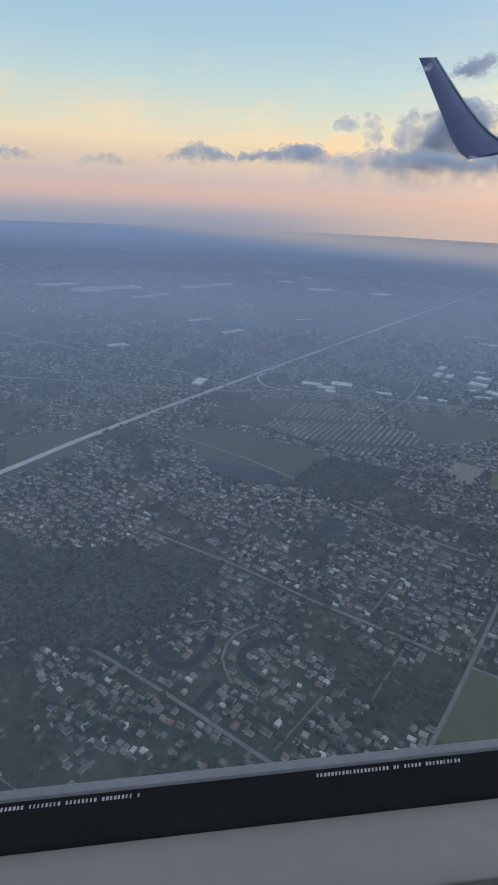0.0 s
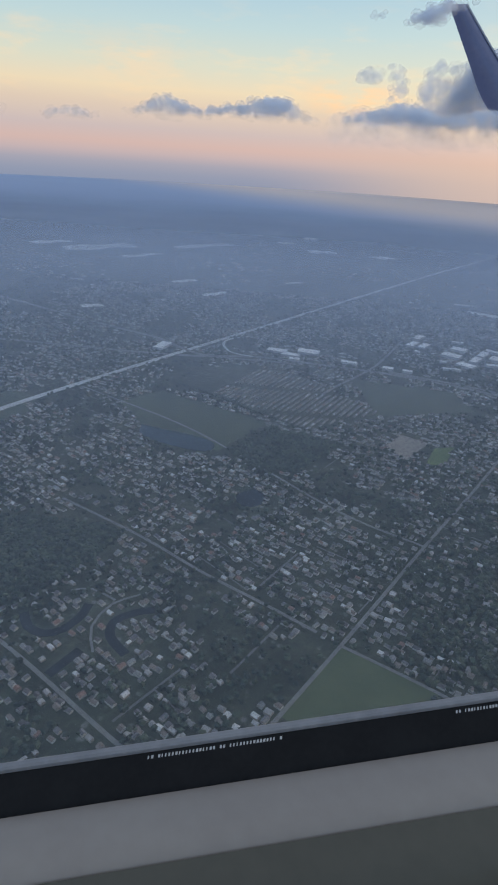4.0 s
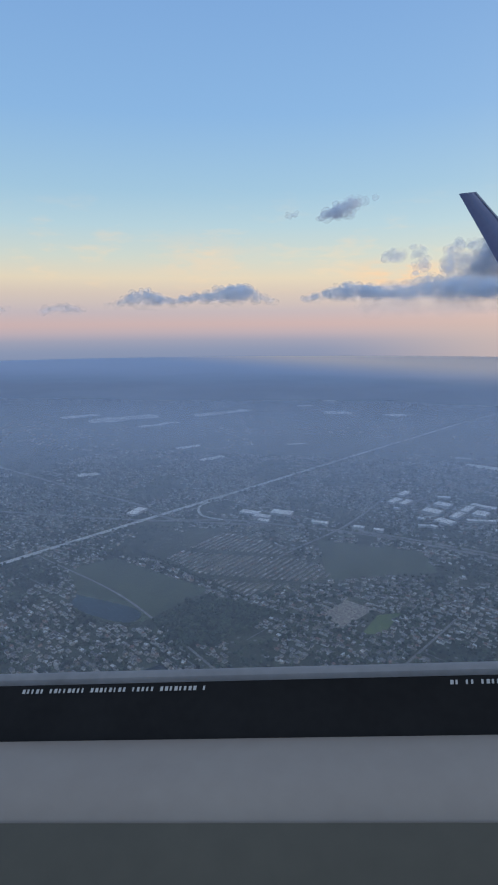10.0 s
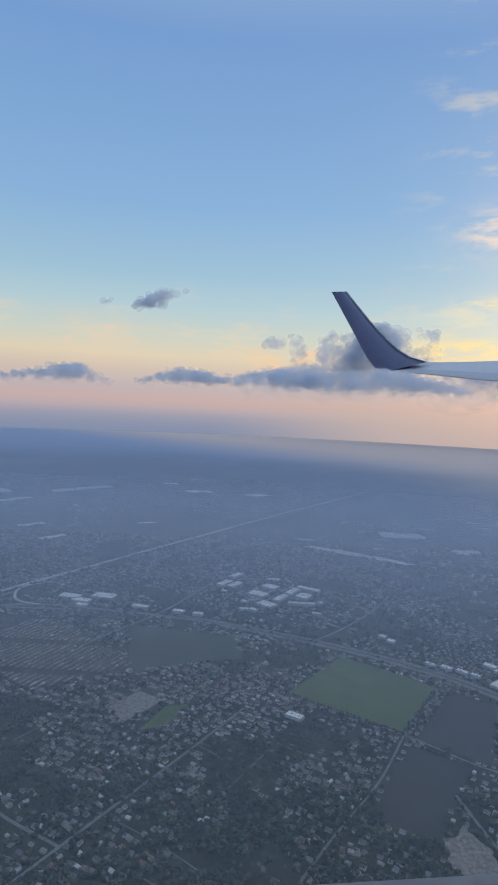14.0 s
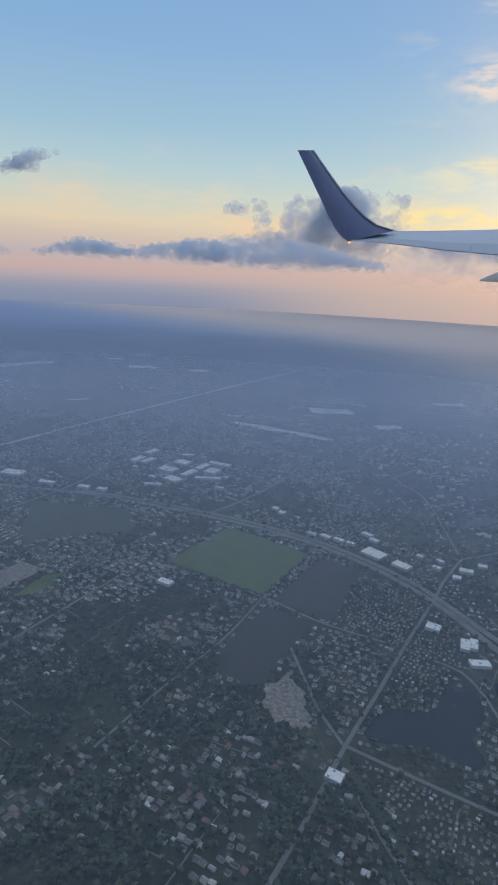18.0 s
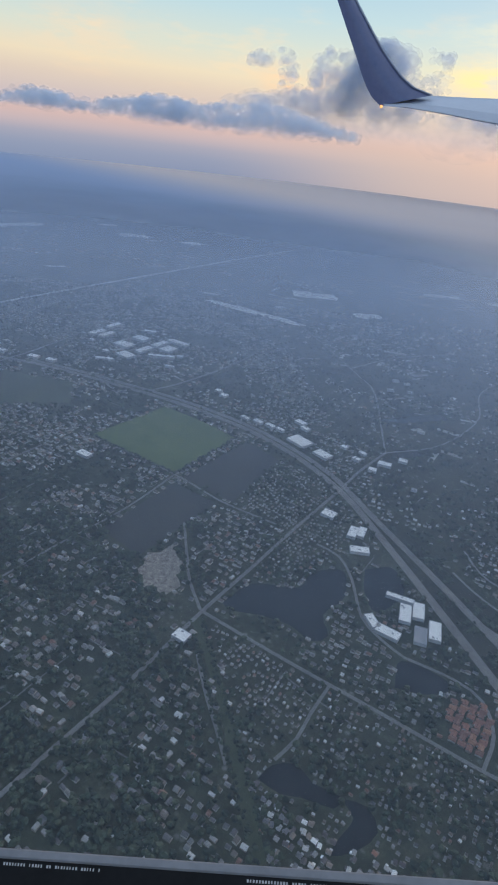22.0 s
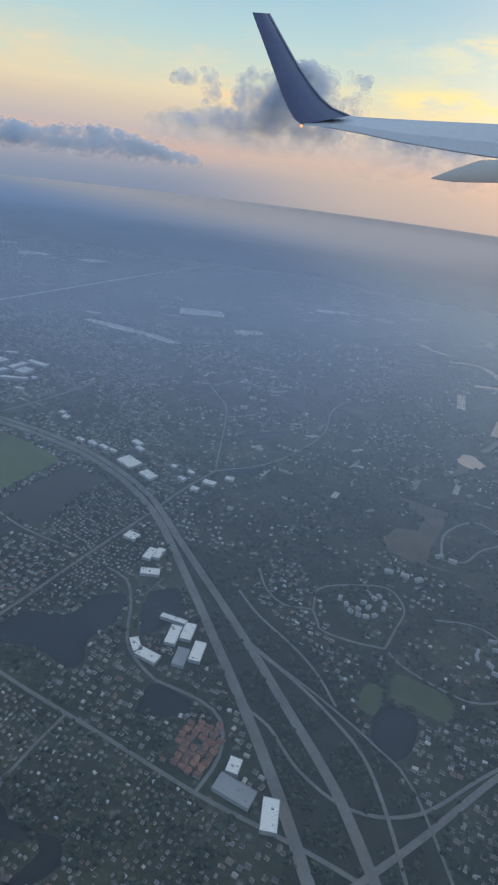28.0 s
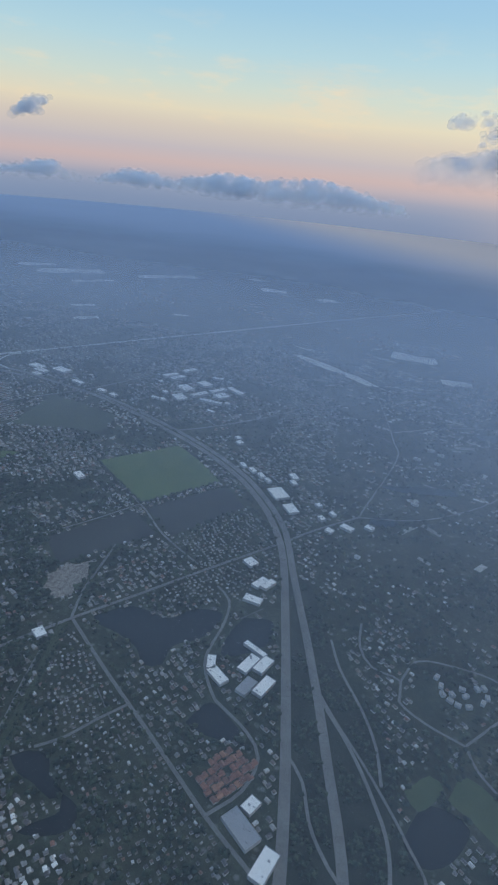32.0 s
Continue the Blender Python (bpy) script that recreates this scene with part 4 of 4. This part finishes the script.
PATCHES.extend(held)
W = W[np.array([noise.noise((x * 0.05, y * 0.05, 31.0)) for x, y in W]) > -0.02]
canopy("verge_trees", W[:1500], 0.7, 1.5, "dark scrub and trees on the highway verge")
rows = []
for (ax, ay), (bx, by) in (((8, 523), (64, 618)), ((-95, 586), (8, 523)), ((76, 612), (16, 521)), ((9, 509), (53, 480)), ((50, 320), (104, 160)), ((58, 325), (112, 162)), ((-521, 673), (-345, 558)), ((265, 520), (335, 300)), ((255, 545), (300, 460))):
    k = int(math.hypot(bx - ax, by - ay) / 2.2)
    rows += [(ax + (bx - ax) * q + rng.normal(0, 0.8), ay + (by - ay) * q + rng.normal(0, 0.8)) for q in np.linspace(0, 1, k)]
canopy("tree_row", np.array(rows), 0.8, 1.5, "dark rows of trees along fields and canals")

# ---------------------------------------------------------------- haze over the land
k = 64
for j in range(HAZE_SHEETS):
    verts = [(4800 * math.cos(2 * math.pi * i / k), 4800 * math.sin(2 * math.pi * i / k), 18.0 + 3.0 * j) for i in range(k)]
    tagged(mesh_thing("haze_layer", verts, [tuple(range(k))], [HIGH_MIST if j == HAZE_SHEETS - 1 else MIST]), "thin blue evening haze over the land, sunset tints painted in", "haze", kind="structure")

# pale lots and clearings spread through the far suburbs
verts, faces = [], []
lots = np.concatenate([np.stack([rng.uniform(-2300, 2300, 420), rng.uniform(820, 3400, 420)], 1), np.stack([rng.uniform(100, 1500, 900), rng.uniform(560, 1700, 900)], 1)])
lots = lots[clear_of(lots[:, 0], lots[:, 1], 8.0)]
for x, y in lots:
    if noise.noise((x * 0.003, y * 0.003, 21.0)) < -0.05:
        continue
    grow = 0.25 + y / 2200
    w, d, a = rng.uniform(12, 60) * grow, rng.uniform(4, 16) * grow, radians(rng.choice([-30, 60, -12, 25]))
    c, s = math.cos(a), math.sin(a)
    o = len(verts)
    for i, j in ((-1, -1), (1, -0.8), (0.9, 1), (-1.1, 0.8)):
        for z in (0.25, -0.05):
            verts.append((x + c * i * w / 2 - s * j * d / 2, y + s * i * w / 2 + c * j * d / 2, z))
    faces += [(o, o + 2, o + 4, o + 6), (o, o + 1, o + 3, o + 2), (o + 2, o + 3, o + 5, o + 4), (o + 4, o + 5, o + 7, o + 6), (o + 6, o + 7, o + 1, o)]
LOT = assorted("distant_lots", [(0.0, (0.2, 0.19, 0.17, 1)), (0.35, (0.34, 0.33, 0.3, 1)), (0.65, (0.14, 0.15, 0.11, 1)), (0.85, (0.45, 0.43, 0.4, 1))], scale=0.05)
tagged(mesh_thing("distant_lots", verts, faces, [LOT]), "pale lots and clearings scattered through the far suburbs", "lots", kind="stuff")


# narrow lanes between the house rows
runs = []
for b in np.arange(-400, 1000, 27.0):
    for a0 in np.arange(-1000, 500, 60.0):
        if rng.random() < 0.55:
            continue
        a1 = a0 + rng.uniform(30, 65)
        run = [(a, b + 7.0 * math.sin(a * 0.021 + b * 0.013)) for a in np.linspace(a0, a1, 9)]
        if rng.random() < 0.45:
            run = [(a0 + (v - b) * 0.1, b + (a - a0) * 0.6) for a, v in run]
        runs.append([grid_to_plan(*q) for q in run])
flat_xy = np.array(runs).reshape(-1, 2)
free = (clear_of(flat_xy[:, 0], flat_xy[:, 1], -0.5) & (flat_xy[:, 1] > 70) & (flat_xy[:, 1] < 900) & (flat_xy[:, 0] < 270)).reshape(-1, 9).all(1)
verts, faces = [], []
for number, pts in enumerate([r_ for r_, ok in zip(runs, free) if ok]):
    lift = 0.12 + 0.003 * (number % 20)
    for i in range(8):
        p, q = Vector(pts[i]), Vector(pts[i + 1])
        side_ = Vector((-(q - p).y, (q - p).x)).normalized() * 0.5
        o = len(verts)
        for r_, h in ((p + side_, lift), (p - side_, lift), (q - side_, lift), (q + side_, lift), (p + side_, 0), (p - side_, 0), (q - side_, 0), (q + side_, 0)):
            verts.append((r_.x, r_.y, h))
        faces += [(o, o + 1, o + 2, o + 3), (o + 3, o + 7, o + 4, o), (o + 1, o + 5, o + 6, o + 2)]
tagged(mesh_thing("lanes", verts, faces, [LANE]), "narrow grey lanes between rows of houses", "lanes", kind="stuff")

# ---------------------------------------------------------------- cumulus clouds
def finer(verts, faces):
    """One round of subdivision of a ball."""
    verts, mid, out = [Vector(v) for v in verts], {}, []
    size = verts[0].length

    def between(a, b):
        key = (min(a, b), max(a, b))
        if key not in mid:
            mid[key] = len(verts)
            verts.append((verts[a] + verts[b]).normalized() * size)
        return mid[key]
    for a, b, c in faces:
        ab, bc, ca = between(a, b), between(b, c), between(c, a)
        out += [(a, ab, ca), (b, bc, ab), (c, ca, bc), (ab, bc, ca)]
    return np.array(verts), np.array(out)


PUFF, PUFF_F = finer(*finer(ICO.tolist(), ICO_F.tolist()))


def cloud(puffs, label, mat=CLOUD):
    """A heap of soft uneven puffs: rows of x, y, z, radius."""
    puffs = np.array(puffs)
    count = len(puffs)
    v = PUFF[None] * (1 + rng.uniform(-0.16, 0.16, (count, len(PUFF), 1))) * puffs[:, None, 3:4]
    v[:, :, 2] *= 0.8
    v += puffs[:, None, :3]
    f = PUFF_F[None] + (np.arange(count) * len(PUFF))[:, None, None]
    ob = mesh_thing("cumulus_cloud", v.reshape(-1, 3).tolist(), f.reshape(-1, 3).tolist(), [mat], smooth=True)
    return tagged(ob, label, "cloud", kind="stuff")


BANK_TOP = [(-1150, 322), (-1000, 330), (-863, 314), (-821, 296), (-732, 316), (-671, 297), (-594, 338), (-540, 318), (-430, 343), (-365, 310), (-263, 340), (-200, 328), (-90, 348), (-36, 340),
            (56, 352), (110, 340), (190, 324)]


def bank(x0, x1, base, label):
    """A stretch of the low bank of cloud, heaped up to the line of its tops."""
    puffs = []
    for x in np.arange(x0, x1, 4.0):
        top = interp(x, BANK_TOP)
        if top < base + 4:
            continue
        for _ in range(2):
            r = rng.uniform(9, 16) * min(1.0, (top - base) / 30)
            puffs.append((x + rng.normal(0, 6), 930 + rng.normal(0, 18), base + max(0.0, top - base - r * 0.9) * rng.random() ** 0.7, r))
        for _ in range(2):
            r = rng.uniform(4, 8)
            puffs.append((x + rng.normal(0, 4), 930 + rng.normal(0, 12), top - r * 0.8 + rng.normal(0, 2.0), r))
    return cloud(puffs, label)


for x0, x1, base in ((-1150, -880, 302), (-880, -700, 302), (-690, -540, 310), (-540, -380, 314), (-375, -230, 316), (-240, -60, 316), (-70, 180, 316)):
    bank(x0, x1, base, "long mauve-grey bank of low cumulus in the dusk")


def heap(cx, foot, top, half, count, label, lean=0.0, cy=4780.0):
    """A towering cloud that narrows upwards."""
    puffs = []
    for _ in range(count):
        q = rng.random()
        width = half * (1.0 - 0.5 * q ** 1.5)
        r = rng.uniform(0.12, 0.34) * max(half, 130) * (1.15 - 0.5 * q)
        a, e = rng.uniform(0, 2 * math.pi), math.sqrt(rng.random())
        puffs.append((cx + lean * q + width * e * math.cos(a), cy + 0.25 * width * e * math.sin(a), foot + max(0.0, top - foot - r) * q, r))
    return cloud(puffs, label, FAR_CLOUD)


# the tall cumulus, set back and enlarged behind the wing to fit the camera's view
heap(700, 420, 990, 310, 320, "tall grey-blue cumulus tower with pale edges", 30.0)
heap(420, 400, 900, 220, 220, "ragged cumulus turret beside a taller tower", -20.0)
heap(1060, 420, 960, 180, 70, "ragged cumulus turret beside a taller tower", 25.0)
heap(170, 480, 860, 90, 100, "torn wisp of cumulus leaning from a tower", -110.0)
heap(-120, 740, 840, 100, 40, "small torn scrap of grey cloud", 40.0)
heap(1650, 420, 700, 560, 90, "low mauve-grey cloud bank over the bay", 0.0)
heap(60, 420, 640, 420, 80, "low mauve-grey cloud bank over the bay", 0.0)
cloud([(-262 + 13 * q + rng.normal(0, 5), 690 + rng.normal(0, 6), 402 + 4.0 * q + rng.normal(0, 2.6) + (4 if q > 0.4 else 0), rng.uniform(3.0, 7.0)) for q in rng.normal(0, 0.9, 70)],
      "small mauve scrap of cloud high in the clear sky")
cloud([(-318 + 6 * q, 690 + rng.normal(0, 3), 398 + rng.normal(0, 1.5), rng.uniform(1.6, 3.0)) for q in np.linspace(-1, 1, 8)], "tiny mauve scrap of cloud")

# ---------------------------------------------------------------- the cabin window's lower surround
# a rail hundreds of metres long beside the camera path, heights fitted to its view
SILL_RAIL = [(-468.1, -62.30, 261.33), (-446.0, -58.20, 262.56), (-423.9, -54.10, 263.80), (-401.6, -49.50, 265.06), (-379.1, -44.80, 266.45), (-367.8, -42.30, 267.28), (-323.7, -30.50, 271.12), (-312.5, -27.60, 271.95), (-301.3, -24.80, 272.88),
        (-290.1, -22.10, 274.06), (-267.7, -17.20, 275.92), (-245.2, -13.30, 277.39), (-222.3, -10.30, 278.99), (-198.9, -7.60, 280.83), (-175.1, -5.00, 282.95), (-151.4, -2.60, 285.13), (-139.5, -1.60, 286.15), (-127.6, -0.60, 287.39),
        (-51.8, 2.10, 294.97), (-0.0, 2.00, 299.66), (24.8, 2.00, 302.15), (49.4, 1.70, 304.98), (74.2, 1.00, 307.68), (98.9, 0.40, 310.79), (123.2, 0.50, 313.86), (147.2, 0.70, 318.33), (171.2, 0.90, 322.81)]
sill_line = curve_points(SILL_RAIL, 1.5)


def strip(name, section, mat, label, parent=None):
    """A moulding drawn along the rail beside the camera path: section in metres towards the camera and up."""
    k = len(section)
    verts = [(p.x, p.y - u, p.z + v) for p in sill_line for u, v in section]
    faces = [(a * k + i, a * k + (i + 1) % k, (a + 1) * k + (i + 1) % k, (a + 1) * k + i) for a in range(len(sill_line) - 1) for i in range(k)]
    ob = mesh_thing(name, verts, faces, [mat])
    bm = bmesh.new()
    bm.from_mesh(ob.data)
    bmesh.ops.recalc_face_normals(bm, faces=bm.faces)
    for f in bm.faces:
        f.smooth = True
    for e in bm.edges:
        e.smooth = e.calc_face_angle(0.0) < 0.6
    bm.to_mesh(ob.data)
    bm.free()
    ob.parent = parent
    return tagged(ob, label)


surround = tagged(new("window_surround"), "black-sealed cream plastic cabin window surround stretched along the camera's path", "window surround", kind="structure")
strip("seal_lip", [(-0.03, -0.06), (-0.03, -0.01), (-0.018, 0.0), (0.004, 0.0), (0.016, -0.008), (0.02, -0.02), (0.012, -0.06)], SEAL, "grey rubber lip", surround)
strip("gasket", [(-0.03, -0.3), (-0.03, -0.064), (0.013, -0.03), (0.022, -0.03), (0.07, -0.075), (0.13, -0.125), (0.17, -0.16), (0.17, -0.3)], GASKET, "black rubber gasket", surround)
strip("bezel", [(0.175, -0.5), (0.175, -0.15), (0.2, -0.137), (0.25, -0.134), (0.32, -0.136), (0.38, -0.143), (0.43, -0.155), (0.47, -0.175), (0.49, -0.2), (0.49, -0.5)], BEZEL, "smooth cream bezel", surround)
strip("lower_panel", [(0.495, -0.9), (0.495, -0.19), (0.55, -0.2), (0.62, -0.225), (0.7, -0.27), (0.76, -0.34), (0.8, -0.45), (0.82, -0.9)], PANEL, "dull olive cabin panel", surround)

# small white bars in place of lettering, repeated along the gasket
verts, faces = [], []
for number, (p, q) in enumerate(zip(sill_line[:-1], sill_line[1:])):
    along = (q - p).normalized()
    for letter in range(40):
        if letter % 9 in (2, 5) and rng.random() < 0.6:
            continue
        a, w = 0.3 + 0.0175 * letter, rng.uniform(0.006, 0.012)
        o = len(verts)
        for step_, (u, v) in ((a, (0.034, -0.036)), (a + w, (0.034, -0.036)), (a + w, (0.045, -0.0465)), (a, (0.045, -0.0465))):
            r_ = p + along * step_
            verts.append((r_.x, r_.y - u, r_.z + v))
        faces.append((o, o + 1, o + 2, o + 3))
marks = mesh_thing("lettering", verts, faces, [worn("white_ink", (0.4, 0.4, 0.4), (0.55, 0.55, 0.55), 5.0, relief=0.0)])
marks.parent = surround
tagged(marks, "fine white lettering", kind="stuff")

# ---------------------------------------------------------------- the aircraft's wing
# over 2 km long and 4.5 km away, sized and placed to fit the camera's view
EDGE_METAL = worn("dull_edge_metal", (0.22, 0.26, 0.34), (0.28, 0.32, 0.4), 0.004, 0.4, relief=0.0)
NAVY = worn("navy_paint", (0.1, 0.125, 0.235), (0.14, 0.165, 0.285), 0.004, 0.35, relief=0.0)
WING_PAINT = worn("grey_wing_paint", (0.56, 0.6, 0.68), (0.64, 0.68, 0.75), 0.004, 0.35, relief=0.0)
PANEL_PAINT = worn("control_surface_paint", (0.46, 0.5, 0.58), (0.53, 0.57, 0.64), 0.004, 0.4, relief=0.0)
FAIRING_PAINT = worn("fairing_paint", (0.5, 0.5, 0.5), (0.56, 0.56, 0.55), 0.005, 0.45, relief=0.0)
SWEEP = 0.3                                             # how far the wing comes towards the camera along its span


def wing_point(x, z, near=0.0):
    """A point of the wing: x along the span from the tip, z up, shrunk towards the camera; near: share of the distance
    to it.
    """
    scale = 1 - 0.1 * x / 1500 - near
    return Vector((x * scale, -SWEEP * x - 4500 * near, (z + 220) * scale - 220))


def loft(sections):
    """A closed skin through rings of points."""
    bm = bmesh.new()
    rings = [[bm.verts.new(p) for p in s] for s in sections]
    k = len(rings[0])
    for a, b in zip(rings[:-1], rings[1:]):
        for i in range(k):
            bm.faces.new([a[i], a[(i + 1) % k], b[(i + 1) % k], b[i]])
    bm.faces.new(rings[0][::-1])
    bm.faces.new(rings[-1])
    bmesh.ops.recalc_face_normals(bm, faces=bm.faces)
    for f in bm.faces:
        f.smooth = True
    for e in bm.edges:
        e.smooth = len(e.link_faces) == 2 and e.calc_face_angle(0.0) < 0.9
    return bm


# edge lines here and on the winglet are traced from the camera's view
LEAD = [(0, 20), (120, 62), (298, 85), (534, 96), (837, 115), (1450, 156), (2400, 225)]
TRAIL = [(0, 0), (166, 3), (401, -10), (638, -30), (934, -44), (1191, -53), (1512, -56), (2400, -60)]


def wing_section(x, lo=0.0, hi=1.0, proud=0.0):
    """Ring of an aerofoil between two shares of the chord, from the trailing edge (0) to the leading edge (1)."""
    tz, lz = interp(x, TRAIL), interp(x, LEAD)
    over, under = [], []
    for q in np.linspace(lo, hi, 7):
        camber = 0.012 * math.sin(math.pi * min(1.0, q * 0.9 + 0.05))
        over.append(wing_point(x, tz + (lz - tz) * q, 0.02 - 0.05 * q + camber * 0.3 + proud))
        under.append(wing_point(x, tz + (lz - tz) * q * 0.9 - 6 * math.sin(math.pi * q), 0.016 - 0.05 * q - camber))
    return over + under[::-1]


wing = new("aircraft_wing")
wing.matrix_world = pose(700, 4466, 562, 0, 0, -6.04)
tagged(wing, "grey jet wing with an upturned navy winglet", "wing")


def wing_part(name, bm, mat, label="", under=None):
    return part(name, bm, mat, under or wing, label)


wing_part("wing_panel", loft([wing_section(x) for x in np.linspace(20, 2300, 40)]), WING_PAINT)
wing_part("aileron", loft([wing_section(x, 0.04, 0.42, 0.003) for x in np.linspace(120, 820, 14)]), PANEL_PAINT, "slightly darker hinged panel")
wing_part("flap", loft([wing_section(x, 0.04, 0.45, 0.003) for x in np.linspace(835, 2250, 24)]), PANEL_PAINT, "slightly darker hinged panel")
UPPER = [(-393, 578), (-335, 480), (-270, 369), (-205, 258), (-146, 153), (-105, 92), (-60, 38), (0, 0)]
FRONT = [(-288, 583), (-208, 488), (-122, 388), (-44, 302), (36, 226), (106, 167), (186, 120), (310, 88)]
rings = []
for (ax, az_), (bx, bz) in zip(UPPER, FRONT):
    row = []
    for q in np.linspace(0, 1, 6):
        row.append(wing_point(ax + (bx - ax) * q, az_ + (bz - az_) * q, 0.012 * math.sin(math.pi * q) - 0.01 * q))
    for q in np.linspace(1, 0, 6)[1:-1]:
        row.append(wing_point(ax + (bx - ax) * q, az_ + (bz - az_) * q, -0.01 - 0.01 * q))
    rings.append(row)
winglet = wing_part("winglet", loft(rings), NAVY, "navy upturned wing tip")
edge = [[wing_point(bx - 10 + dx, bz + dz, nr) for dx, dz, nr in ((7, -3, -0.006), (15, 2, -0.008), (15, 2, -0.014), (8, -3, -0.014))] for bx, bz in FRONT]
wing_part("leading_edge", loft(edge), EDGE_METAL, "bare metal edge strip", winglet)
for start, drop in ((915, 0.0), (1930, 12.0)):
    rings = []
    for q in np.linspace(0.0, 1.0, 14):
        x = start + 640 * q
        low = interp(q, [(0, -224), (0.25, -226), (0.6, -204), (1, -176)]) - drop
        top = interp(q, [(0, -216), (0.22, -143), (0.44, -80), (0.7, -50), (1, -30)]) - drop
        r, c = max(1.5, (top - low) / 2), (top + low) / 2
        rings.append([wing_point(x, c + r * math.sin(a), 0.024 + 0.012 * min(1, q * 2) * math.cos(a)) for a in np.linspace(0, 2 * math.pi, 13)[:-1]])
    wing_part("flap_fairing", loft(rings), FAIRING_PAINT, "long tapered grey fairing under the wing")
bm = bmesh.new()
bmesh.ops.create_icosphere(bm, subdivisions=2, radius=9.0, matrix=Matrix.Translation(wing_point(2, -6, 0.025)))
lit, kk = material("navigation_light")
kk.shader.inputs["Emission Color"].default_value, kk.shader.inputs["Emission Strength"].default_value = (1.0, 0.42, 0.14, 1), 1.5
kk.shader.inputs["Base Color"].default_value = (0.3, 0.14, 0.05, 1)
wing_part("navigation_light", bm, lit, "small glowing amber lamp", winglet)
